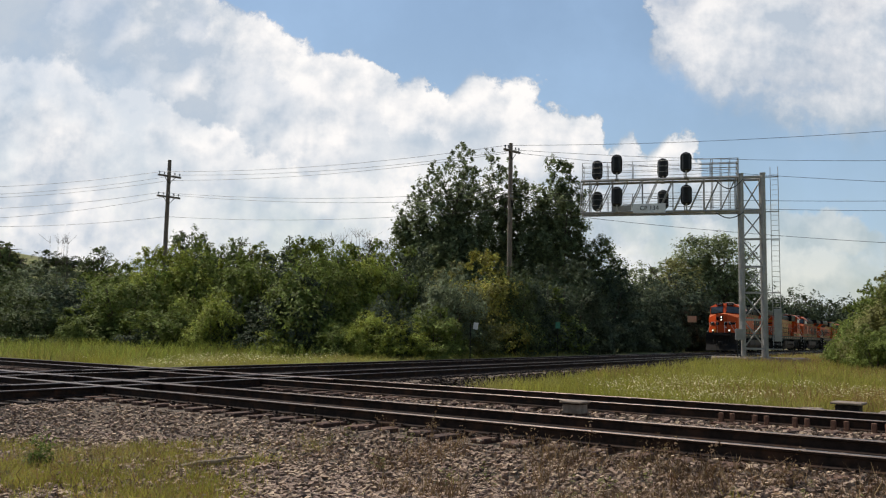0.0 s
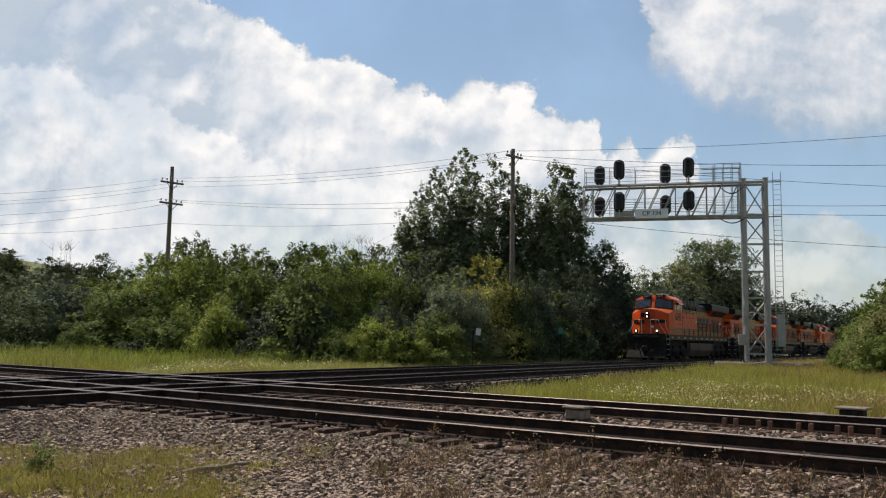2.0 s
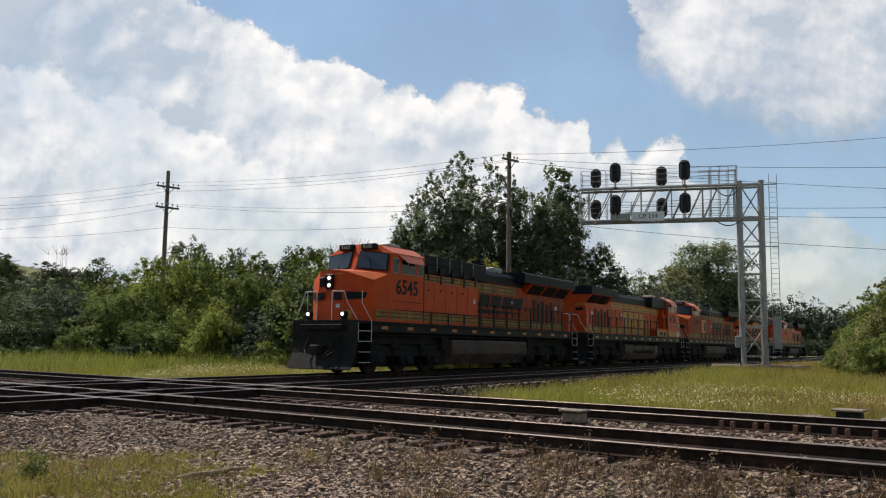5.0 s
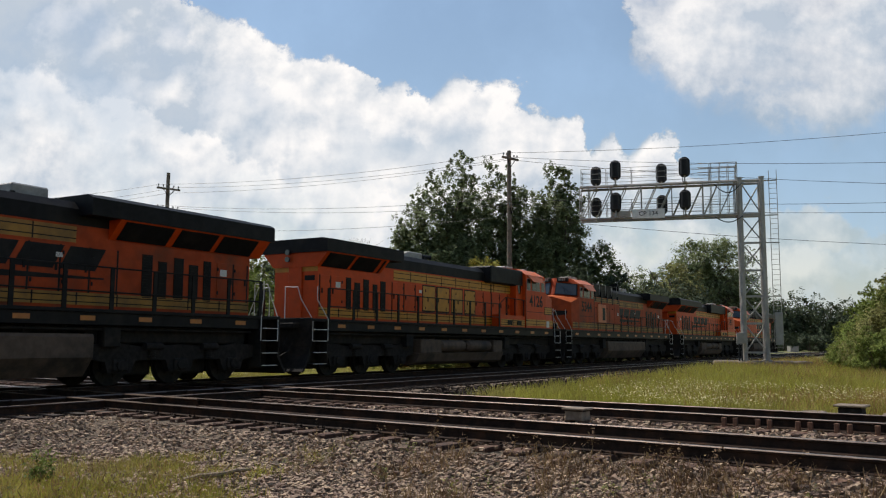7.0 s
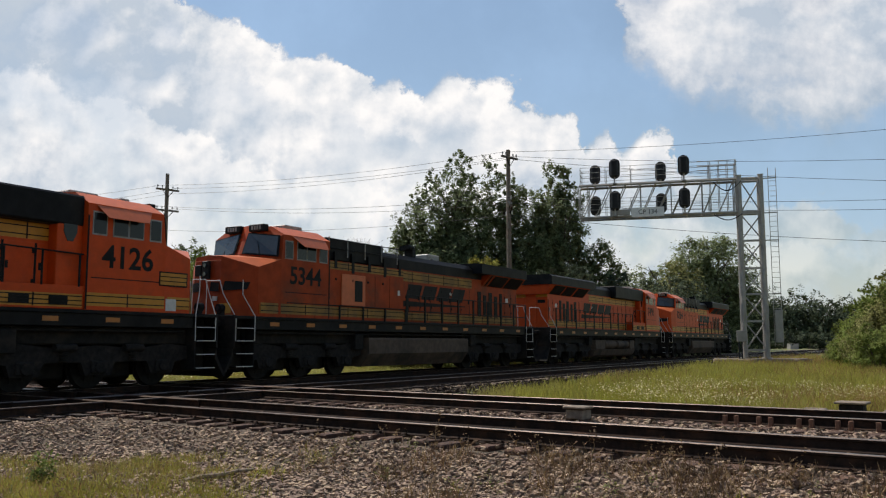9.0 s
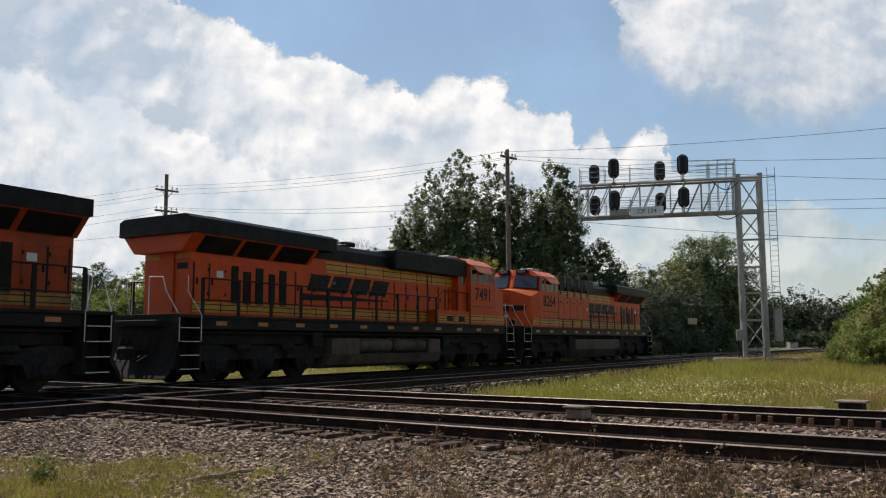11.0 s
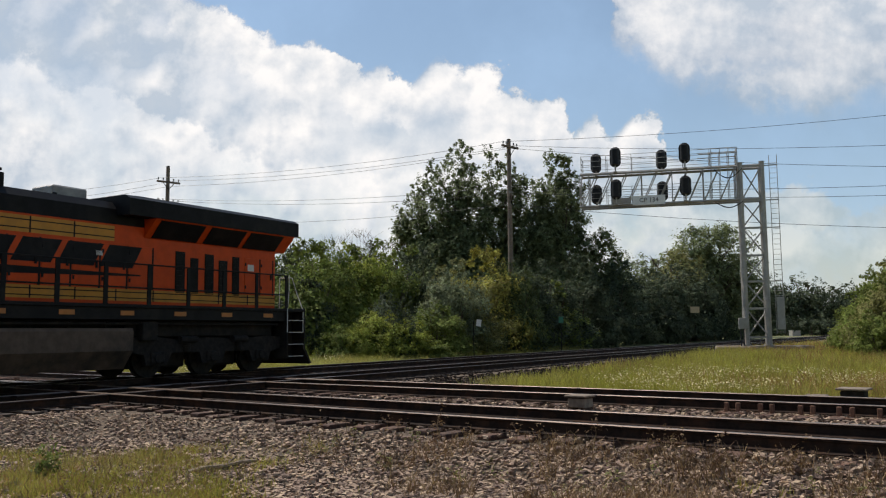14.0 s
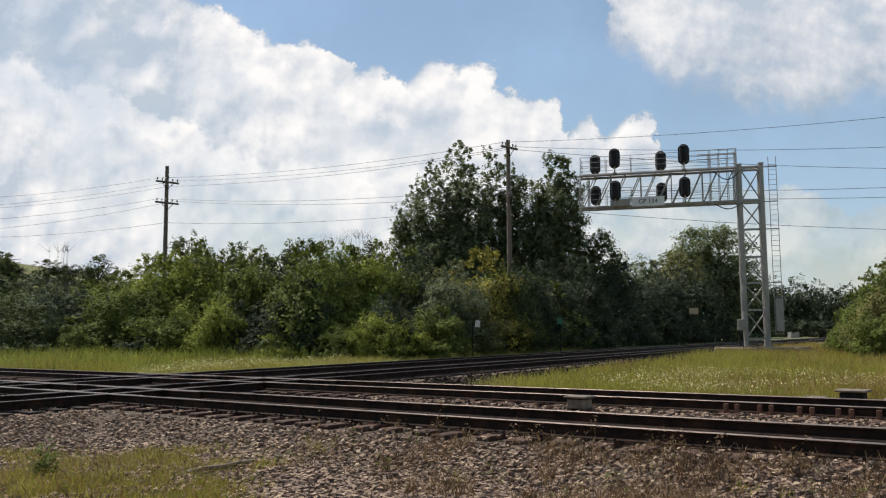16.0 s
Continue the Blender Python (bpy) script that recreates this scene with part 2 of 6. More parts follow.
TRAIN_RAILS = (14.33, 18.91)     # nearer rail of each track of the train's line
TRAIN_CENTRE = 18.91 + GAUGE / 2


def cross_offset(x, y):
    return x * math.cos(radians(BETA)) + y * math.sin(radians(BETA))


def train_offset(x, y):
    return -x * math.cos(radians(ALPHA)) + y * math.sin(radians(ALPHA))


def bed(p, low, high, slope=0.9):
    """1 on a track bed between two offsets, 0 past its shoulders."""
    d = max(low - p, p - high, 0.0)
    return max(0.0, 1.0 - d / slope)


def ground_z(x, y):
    on = max(bed(cross_offset(x, y), 8.7, 17.2, 1.1), bed(train_offset(x, y), 12.9, 21.9, 1.0))
    far = min(1.0, max(0.0, (y - 18) / 25))
    base = -0.46 + 0.36 * far
    z = base * (1 - on) + min(base, -0.24) * on if base > -0.24 and on else base + (-0.24 - base) * on
    rough = noise.noise(Vector((x * 0.5, y * 0.5, 0.3))) * 0.05 + noise.noise(Vector((x * 0.11, y * 0.11, 1.3))) * 0.1 * far
    z += rough * (1 - on)
    z += 30 * math.exp(-(((x + 165) / 70) ** 2 + ((y - 300) / 70) ** 2))
    return z


def stretch(reach, near, steps):
    t = np.linspace(-1, 1, steps)
    return np.sinh(t * math.asinh(reach / near)) * near


def build_ground():
    xs = stretch(4000, 2.2, 240)
    ys = np.concatenate([-np.geomspace(2500, 2, 30), np.arange(-1.5, 40, 0.35), 40 + np.geomspace(0.4, 4000, 80)])
    verts = [(x, y, ground_z(x, y)) for y in ys for x in xs]
    nx = len(xs)
    faces, mats = [], []
    for j in range(len(ys) - 1):
        for i in range(nx - 1):
            faces.append((j * nx + i, j * nx + i + 1, (j + 1) * nx + i + 1, (j + 1) * nx + i))
            x, y = (xs[i] + xs[i + 1]) / 2, (ys[j] + ys[j + 1]) / 2
            c, t = cross_offset(x, y), train_offset(x, y)
            stony = c < 17.4 or 12.6 < t < 22.4
            mats.append(0 if stony and y < 400 else 1)
    ob = raw_object("ground", verts, faces, [EARTH, TURF], face_mats=mats, smooth=True)
    return tagged(ob, "stony earth and rough grass around the railway crossing", "ground", kind="structure")


build_ground()


def rail_mesh(bm, x, y0, y1, top):
    """One rail along y: foot, web and a rounded head with a worn shiny top."""
    half = [(0.07, -0.168), (0.07, -0.158), (0.012, -0.135), (0.009, -0.05), (0.034, -0.036), (0.037, -0.012), (0.03, -0.002)]
    ring = [(x + u, top + w) for u, w in half] + [(x - u, top + w) for u, w in half[::-1]]
    a = [bm.verts.new((u, y0, w)) for u, w in ring]
    b = [bm.verts.new((u, y1, w)) for u, w in ring]
    n = len(ring)
    for i in range(n):
        f = bm.faces.new((a[i], a[(i + 1) % n], b[(i + 1) % n], b[i]))
        f.material_index = 1 if i in (6, 5, 7) else 0
    bm.faces.new(a[::-1])
    bm.faces.new(b)
    bmesh.ops.recalc_face_normals(bm, faces=bm.faces[:])
    return bm


def track(frame_pose, near, sign, y0, y1, top, label, diamond):
    """A track: two running rails, guard rails inside the diamond, tie plates under the rails."""
    ob = empty("railway_track", frame_pose, label, "railway track", "tracks of the crossing", "structure")
    for k in (0, 1):
        part("rail", rail_mesh(bmesh.new(), sign * (near + k * GAUGE), y0, y1, top), [RAIL_SIDE, RAIL_TOP], ob, "rusty steel rail with a shiny worn head")
    for a, b in diamond:
        for k in (0, 1):
            inner = near + k * GAUGE + (0.105 if k == 0 else -0.105)
            part("guard_rail", rail_mesh(bmesh.new(), sign * inner, a, b, top - 0.004), [RAIL_SIDE, RAIL_TOP], ob, "short rusty guard rail in the diamond")
    return ob


# where each train track meets the crossing line, along both
def along(line, x, y):
    a = radians(ALPHA if line == "train" else BETA)
    return x * math.sin(a) + y * math.cos(a) if line == "train" else -x * math.sin(a) + y * math.cos(a)


def meeting(pc, pt):
    """The point at offset pc from the camera of the crossing line and pt of the train's line."""
    b, a = radians(BETA), radians(ALPHA)
    m = np.array([[math.cos(b), math.sin(b)], [-math.cos(a), math.sin(a)]])
    return np.linalg.solve(m, np.array([pc, pt]))


def crossing_spans(line, near):
    spans = []
    for other in (TRAIN_RAILS if line == "cross" else CROSS_RAILS):
        p = meeting(near + GAUGE / 2, other + GAUGE / 2) if line == "cross" else meeting(other + GAUGE / 2, near + GAUGE / 2)
        s = along(line, *p)
        spans.append((s - 1.9, s + 1.9))
    return spans


CROSS_TRACKS = [track(CROSS_LINE, p, 1, -60, 320, 0.0, "rusty main line track on worn wooden ties", crossing_spans("cross", p)) for p in CROSS_RAILS]
TRAIN_TRACKS = [track(TRAIN_LINE, p, -1, -120, 420, -0.003, "rusty main line track crossing the other line", crossing_spans("train", p)) for p in TRAIN_RAILS]


# ---- clouds: a far bank of cumulus that drifts to the left ----
CLOUD_DISTANCE = 3200.0


def float_curve(nt, value, points, low, high, vlow, vhigh):
    """A curve through points (u, v), as a node."""
    n = nt.nodes.new("ShaderNodeFloatCurve")
    nt.links.new(math_node(nt, "DIVIDE", math_node(nt, "SUBTRACT", value, low), high - low, clamp=True), n.inputs["Value"])
    curve = n.mapping.curves[0]
    pts = [((u - low) / (high - low), (v - vlow) / (vhigh - vlow)) for u, v in points]
    curve.points[0].location, curve.points[1].location = pts[0], pts[-1]
    for p in pts[1:-1]:
        curve.points.new(*p)
    for p in curve.points:
        p.handle_type = "VECTOR"
    n.mapping.update()
    return math_node(nt, "ADD", math_node(nt, "MULTIPLY", n.outputs[0], vhigh - vlow), vlow)


def build_clouds():
    m = bpy.data.materials.new("sunlit_cumulus")
    m.use_nodes = True
    nt = m.node_tree
    nt.nodes.clear()
    place = nt.nodes.new("ShaderNodeTexCoord").outputs["Object"]
    scaled = nt.nodes.new("ShaderNodeVectorMath")
    scaled.operation = "SCALE"
    scaled.inputs["Scale"].default_value = 1.0 / CLOUD_DISTANCE
    nt.links.new(place, scaled.inputs[0])
    uvw = scaled.outputs[0]
    # billows push the outline about
    big = noise_node(nt, uvw, 9.0, 2.0, 0.5)
    fine = noise_node(nt, uvw, 24.0, 9.0, 0.62)
    split = nt.nodes.new("ShaderNodeSeparateXYZ")
    nt.links.new(uvw, split.inputs[0])
    u, v = split.outputs["X"], split.outputs["Z"]
    push = math_node(nt, "ADD", math_node(nt, "MULTIPLY", math_node(nt, "SUBTRACT", big, 0.5), 0.05), math_node(nt, "MULTIPLY", math_node(nt, "SUBTRACT", fine, 0.5), 0.085))
    v2 = math_node(nt, "ADD", v, push)
    u2 = math_node(nt, "ADD", u, math_node(nt, "MULTIPLY", push, 0.8))
    low, high = -0.8, 0.8
    bank = float_curve(nt, u2, [(-0.8, 0.6), (-0.36, 0.55), (-0.31, 0.405), (-0.25, 0.395), (-0.2, 0.355), (-0.12, 0.345), (-0.085, 0.3), (-0.05, 0.318), (-0.02, 0.294), (-0.002, 0.312), (0.018, 0.323), (0.045, 0.314), (0.075, 0.322),
                                (0.124, 0.287), (0.164, 0.265), (0.18, 0.238), (0.2, 0.25), (0.225, 0.232), (0.25, 0.256), (0.272, 0.24), (0.288, 0.2), (0.36, 0.19), (0.42, 0.15), (0.8, 0.12)], low, high, 0.0, 0.7)
    top = ramp(nt, math_node(nt, "SUBTRACT", bank, v2), -0.004, 0.016)
    # the cloud high on the right, between a lower edge and an upper one
    under = float_curve(nt, u2, [(-0.8, 0.7), (0.2, 0.68), (0.218, 0.4), (0.228, 0.34), (0.25, 0.318), (0.27, 0.3), (0.325, 0.275), (0.366, 0.255), (0.44, 0.245), (0.52, 0.255), (0.8, 0.28)], low, high, 0.0, 0.7)
    right = ramp(nt, math_node(nt, "SUBTRACT", v2, under), -0.02, 0.075)
    puff = ramp(nt, noise_node(nt, uvw, 7.0, 7.0, 0.58), 0.34, 0.62)
    right = math_node(nt, "MULTIPLY", right, math_node(nt, "ADD", math_node(nt, "MULTIPLY", puff, 0.62), 0.3))
    # gaps in the lower bank let the blue through, more of them to the right
    gaps = ramp(nt, noise_node(nt, uvw, 5.5, 8.0, 0.6), 0.36, 0.58)
    solid = float_curve(nt, u, [(-0.8, 0.5), (-0.1, 0.55), (0.1, 0.5), (0.22, 0.3), (0.3, 0.1), (0.8, 0.05)], low, high, 0.0, 1.0)
    rim = ramp(nt, math_node(nt, "SUBTRACT", bank, v2), 0.11, 0.03)
    solid = math_node(nt, "MAXIMUM", solid, math_node(nt, "MULTIPLY", rim, ramp(nt, u, 0.34, 0.26)), clamp=True)
    thick = float_curve(nt, u, [(-0.8, 1.0), (0.2, 1.0), (0.33, 0.35), (0.8, 0.3)], low, high, 0.0, 1.0)
    gaps = math_node(nt, "MULTIPLY", gaps, thick)
    top = math_node(nt, "MULTIPLY", top, math_node(nt, "ADD", math_node(nt, "MULTIPLY", gaps, math_node(nt, "SUBTRACT", 1.0, solid)), solid))
    low_puff = math_node(nt, "ADD", math_node(nt, "POWER", math_node(nt, "DIVIDE", math_node(nt, "SUBTRACT", u2, 0.445), 0.075), 2.0), math_node(nt, "POWER", math_node(nt, "DIVIDE", math_node(nt, "SUBTRACT", v2, 0.135), 0.03), 2.0))
    right = math_node(nt, "MAXIMUM", right, math_node(nt, "MULTIPLY", ramp(nt, low_puff, 1.2, 0.2), 0.45))
    # faint blue glow over the whole sheet, added to brighten the sky behind
    sky_glow = math_node(nt, "ADD", math_node(nt, "MULTIPLY", ramp(nt, noise_node(nt, uvw, 4.0, 6.0, 0.6), 0.35, 0.7), 0.2), 0.28)
    cover = math_node(nt, "MAXIMUM", math_node(nt, "MAXIMUM", top, right), sky_glow, clamp=True)
    # relief: each billow is bright towards the sun and grey below
    def shifted(scale, dz, detail):
        move = nt.nodes.new("ShaderNodeVectorMath")
        move.operation = "ADD"
        move.inputs[1].default_value = (dz * 0.5, 0.0, -dz)
        nt.links.new(uvw, move.inputs[0])
        return math_node(nt, "SUBTRACT", noise_node(nt, uvw, scale, detail, 0.55), noise_node(nt, move.outputs[0], scale, detail, 0.55))
    relief = math_node(nt, "ADD", math_node(nt, "MULTIPLY", shifted(7.0, 0.03, 3.0), 2.6), math_node(nt, "MULTIPLY", shifted(22.0, 0.01, 5.0), 1.9))
    depth = ramp(nt, math_node(nt, "SUBTRACT", bank, v2), 0.02, 0.16)
    billow = noise_node(nt, uvw, 8.0, 6.0, 0.55)
    shade = math_node(nt, "ADD", math_node(nt, "MULTIPLY", ramp(nt, billow, 0.6, 0.38), 0.5), math_node(nt, "MULTIPLY", depth, 0.22))
    # a nearer row of bright heads stands before the grey cloud on the left
    row = float_curve(nt, u2, [(-0.8, 0.36), (-0.52, 0.325), (-0.46, 0.31), (-0.37, 0.285), (-0.31, 0.262), (-0.27, 0.232), (-0.23, 0.21), (-0.1, 0.19), (0.1, 0.18), (0.8, 0.05)], low, high, 0.0, 0.7)
    below = math_node(nt, "SUBTRACT", row, v2)
    head = math_node(nt, "MULTIPLY", ramp(nt, below, -0.004, 0.012), ramp(nt, below, 0.075, 0.015))
    behind = math_node(nt, "MULTIPLY", math_node(nt, "MULTIPLY", ramp(nt, below, 0.004, -0.012), ramp(nt, below, -0.12, -0.02)), ramp(nt, u, -0.12, -0.3))
    shade = math_node(nt, "ADD", shade, math_node(nt, "MULTIPLY", behind, 0.34))
    shade = math_node(nt, "SUBTRACT", shade, math_node(nt, "MULTIPLY", head, 0.4))
    shade = math_node(nt, "ADD", shade, math_node(nt, "MULTIPLY", ramp(nt, below, 0.06, 0.14), 0.12))
    shade = math_node(nt, "ADD", shade, relief)
    low_grey = math_node(nt, "MULTIPLY", ramp(nt, v, 0.25, 0.14), ramp(nt, u, -0.02, 0.14))
    shade = math_node(nt, "ADD", shade, math_node(nt, "MULTIPLY", low_grey, 0.5))
    high_grey = math_node(nt, "MULTIPLY", ramp(nt, v, 0.29, 0.4), ramp(nt, u, -0.2, -0.36))
    shade = math_node(nt, "ADD", shade, math_node(nt, "MULTIPLY", high_grey, 0.48))
    shade = math_node(nt, "ADD", shade, math_node(nt, "MULTIPLY", math_node(nt, "MULTIPLY", right, ramp(nt, u, 0.24, 0.42)), 0.45), clamp=True)
    colour = mix_colour(nt, shade, (1.0, 0.99, 0.975), (0.53, 0.61, 0.7))
    thin = ramp(nt, math_node(nt, "MAXIMUM", top, right), 0.0, 0.5)
    colour = mix_colour(nt, thin, (0.45, 0.67, 0.97), colour)
    glow = nt.nodes.new("ShaderNodeEmission")
    nt.links.new(colour, glow.inputs["Color"])
    clear = nt.nodes.new("ShaderNodeBsdfTransparent")
    both = nt.nodes.new("ShaderNodeMixShader")
    nt.links.new(cover, both.inputs[0])
    nt.links.new(clear.outputs[0], both.inputs[1])
    nt.links.new(glow.outputs[0], both.inputs[2])
    nt.links.new(both.outputs[0], nt.nodes.new("ShaderNodeOutputMaterial").inputs["Surface"])
    w = CLOUD_DISTANCE
    ob = raw_object("backdrop", [(-0.8 * w, 0, -0.02 * w), (0.8 * w, 0, -0.02 * w), (0.8 * w, 0, 0.62 * w), (-0.8 * w, 0, 0.62 * w)], [(0, 1, 2, 3)], m)
    return tagged(ob, "bank of white cumulus clouds in a blue summer sky", "clouds", kind="structure")


CLOUDS = build_clouds()

# ---- locomotives: built with the cab towards -y, the left side towards +x ----
def writing(text, height, mat, m, parent, name="number", label="", bold=0.0):
    """Raised painted characters: they stand in the x-z plane of m, facing -y."""
    data = bpy.data.curves.new(name, "FONT")
    data.body, data.size, data.extrude = text, height * 1.38, 0.004
    data.align_x, data.align_y = "CENTER", "CENTER"
    data.resolution_u, data.offset = 3, height * bold
    tmp = bpy.data.objects.new(name, data)
    scene.collection.objects.link(tmp)
    bpy.context.view_layer.update()
    me = bpy.data.meshes.new_from_object(tmp.evaluated_get(bpy.context.evaluated_depsgraph_get()))
    bpy.data.objects.remove(tmp)
    me.materials.clear()
    me.materials.append(mat)
    ob = new(name, me)
    ob.parent = parent
    ob.matrix_basis = m @ pose(0, 0, 0, 90, 0, 0)
    if label:
        ob["label"] = label
    return ob


def both_sides(points, faces, mats):
    """A form mirrored in x from its +x half."""
    bm = bmesh.new()
    made = {}
    for sx in (1, -1):
        vs = []
        for x, y, z in points:
            key = (round(sx * x, 4), y, z)
            if key not in made:
                made[key] = bm.verts.new((sx * x, y, z))
            vs.append(made[key])
        for f, mat in zip(faces, mats):
            loop = []
            for i in f:
                if vs[i] not in loop:
                    loop.append(vs[i])
            if len(loop) > 2:
                try:
                    bm.faces.new(loop).material_index = mat
                except ValueError:
                    pass
    bmesh.ops.delete(bm, geom=[v for v in bm.verts if not v.link_faces], context="VERTS")
    bmesh.ops.recalc_face_normals(bm, faces=bm.faces[:])
    return bm


def slab(points, thick, mat=0):
    """A flat plate through coplanar points, thickened."""
    bm = bmesh.new()
    f = bm.faces.new([bm.verts.new(p) for p in points])
    f.normal_update()
    n = f.normal.copy()
    out = bmesh.ops.extrude_face_region(bm, geom=[f])
    for v in out["geom"]:
        if isinstance(v, bmesh.types.BMVert):
            v.co += n * thick
    bmesh.ops.recalc_face_normals(bm, faces=bm.faces[:])
    for g in bm.faces:
        g.material_index = mat
    return bm


PAINT = {"body": ORANGE, "hood": ORANGE, "band": YELLOW}  # what the locomotive in hand is painted with


def wheelset(truck, y):
    bm = bmesh.new()
    tube(bm, (-0.72, 0, 0), (0.72, 0, 0), 0.09, 8)
    for s in (-1, 1):
        tube(bm, (s * 0.69, 0, 0), (s * 0.82, 0, 0), 0.52, 24)
        tube(bm, (s * 0.66, 0, 0), (s * 0.7, 0, 0), 0.555, 24)
        for k in range(6):
            a = k * math.pi / 3
            box(bm, s * 0.82 if s > 0 else s * 0.84, s * 0.84 if s > 0 else s * 0.82, math.cos(a) * 0.3 - 0.05, math.cos(a) * 0.3 + 0.05, math.sin(a) * 0.3 - 0.05, math.sin(a) * 0.3 + 0.05)
    return part("wheelset", bm, GRIME, truck, "dark oily steel wheels on an axle", pose(0, y, 0.52))


WHEELSETS = []


def bogie(loco, y):
    bm = bmesh.new()
    for s in (-1, 1):
        x0, x1 = sorted((s * 1.02, s * 1.2))
        # side frame: a beam with drops at the axle boxes
        out = [(-2.95, 1.05), (-2.95, 0.72), (-2.45, 0.62), (-2.35, 0.34), (-1.65, 0.34), (-1.5, 0.66), (-0.5, 0.66), (-0.38, 0.34), (0.38, 0.34), (0.5, 0.66), (1.5, 0.66), (1.65, 0.34),
               (2.35, 0.34), (2.45, 0.62), (2.95, 0.72), (2.95, 1.05), (2.2, 1.12), (1.2, 1.0), (0, 1.08), (-1.2, 1.0), (-2.2, 1.12)]
        prism(bm, out, x0, x1, axis="x")
    box(bm, -1.02, 1.02, -0.35, 0.35, 0.62, 0.95, 0.04)
    box(bm, -1.02, 1.02, -2.9, -2.65, 0.68, 0.95, 0.03)
    box(bm, -1.02, 1.02, 2.65, 2.9, 0.68, 0.95, 0.03)
    truck = part("bogie", bm, TRUCK, loco, "dusty grey three-axle bogie frame", pose(0, y, 0))
    for dy in (-2.0, 0.0, 2.0):
        WHEELSETS.append((wheelset(truck, dy), dy))
    for dy in (-2.85, -1.45, 0.55, 2.3):
        part("traction_motor", shape((-0.62, 0.62, dy, dy + (0.5 if abs(dy) > 2 else 0.95), 0.24, 1.0), bevel=0.05), GRIME, truck)
    part("bolster", shape((-0.62, 0.62, -2.9, 2.9, 0.9, 1.22), bevel=0.03), GRIME, truck)
    for s in (-1, 1):
        for dy in (-2.0, 0.0, 2.0):
            cap = bmesh.new()
            tube(cap, (s * 1.2, dy, 0.53), (s * 1.3, dy, 0.53), 0.17, 12, 0.13)
            box(cap, min(s * 1.2, s * 1.26), max(s * 1.2, s * 1.26), dy - 0.24, dy + 0.24, 0.38, 0.7, 0.03)
            part("axle_box", cap, TRUCK, truck)
        for dy in (-1.0, 1.0):
            spring = bmesh.new()
            for k in range(5):
                tube(spring, (s * 1.21, dy, 0.7 + k * 0.06), (s * 1.21, dy, 0.735 + k * 0.06), 0.12, 10)
            part("coil_spring", spring, GRIME, truck)
            cyl = bmesh.new()
            tube(cyl, (s * 1.27, dy - 0.28, 1.02), (s * 1.27, dy + 0.3, 1.02), 0.1, 10)
            part("brake_cylinder", cyl, TRUCK, truck)
    return truck


def steps(loco, y, s, toward):
    """A corner stepwell with four treads, at the end y; toward: +1 when the end lies towards +y."""
    a, b = sorted((y, y - toward * 0.75))
    bm = shape((min(s * 0.95, s * 1.0), max(s * 0.95, s * 1.0), a, b, 0.35, 1.95), (min(s * 0.95, s * 1.5), max(s * 0.95, s * 1.5), *sorted((y - toward * 0.75, y - toward * 0.79)), 0.4, 1.95))
    well = part("stepwell", bm, GRIME, loco)
    for k in range(4):
        z = 0.42 + k * 0.38
        tread = shape((min(s * 1.0, s * 1.5), max(s * 1.0, s * 1.5), a + 0.03, b - 0.03, z, z + 0.03))
        part("tread", tread, GRIME, well)
        edge = shape((min(s * 1.5, s * 1.515), max(s * 1.5, s * 1.515), a + 0.03, b - 0.03, z + 0.008, z + 0.03))
        part("tread_edge", edge, WHITE, well, "white painted step edge")
    for dy in (0.0, -toward * 0.78):
        rail = bmesh.new()
        pts = [(s * 1.5, y + dy, 1.2), (s * 1.5, y + dy, 1.95), (s * 1.28, y + dy + toward * 0.32, 2.6), (s * 1.28, y + dy + toward * 0.32, 3.05)] if dy else \
              [(s * 1.48, y, 1.2), (s * 1.48, y, 1.9), (s * 1.05, y + toward * 0.12, 2.6), (s * 0.9, y + toward * 0.12, 3.0), (s * 0.35, y + toward * 0.12, 3.02), (s * 0.35, y + toward * 0.12, 1.95)]
        for p, q in zip(pts, pts[1:]):
            tube(rail, p, q, 0.0145, 6)
        part("grab_rail", rail, WHITE, loco, "bent white grab rail")


def railing(loco, s, y0, y1, gaps, low=False):
    """Black stanchions and rails along a walkway."""
    top = 2.42 if low else 3.0
    bm = bmesh.new()
    for z in ((top,) if low else (top, 2.38)):
        tube(bm, (s * 1.49, y0, z), (s * 1.49, y1, z), 0.021, 6)
    part("handrail", bm, BLACK, loco, "thin black handrail")
    n = max(2, round((y1 - y0) / gaps) + 1)
    for k in range(n):
        y = y0 + (y1 - y0) * k / (n - 1)
        w = 0.03 if low else 0.06
        part("stanchion", shape((min(s * 1.465, s * 1.5), max(s * 1.465, s * 1.5), y - w, y + w, 1.95, top)), BLACK, loco)


def vent(loco, s, y0, y1, z0, z1, x):
    bm = shape((min(s * x, s * (x + 0.012)), max(s * x, s * (x + 0.012)), y0, y1, z0, z1))
    n = int((z1 - z0) / 0.07)
    for k in range(n):
        z = z0 + (k + 0.5) * (z1 - z0) / n
        box(bm, min(s * (x + 0.012), s * (x + 0.03)), max(s * (x + 0.012), s * (x + 0.03)), y0 + 0.02, y1 - 0.02, z - 0.012, z + 0.012)
    part("vent", bm, BLACK, loco, "black slatted vent")


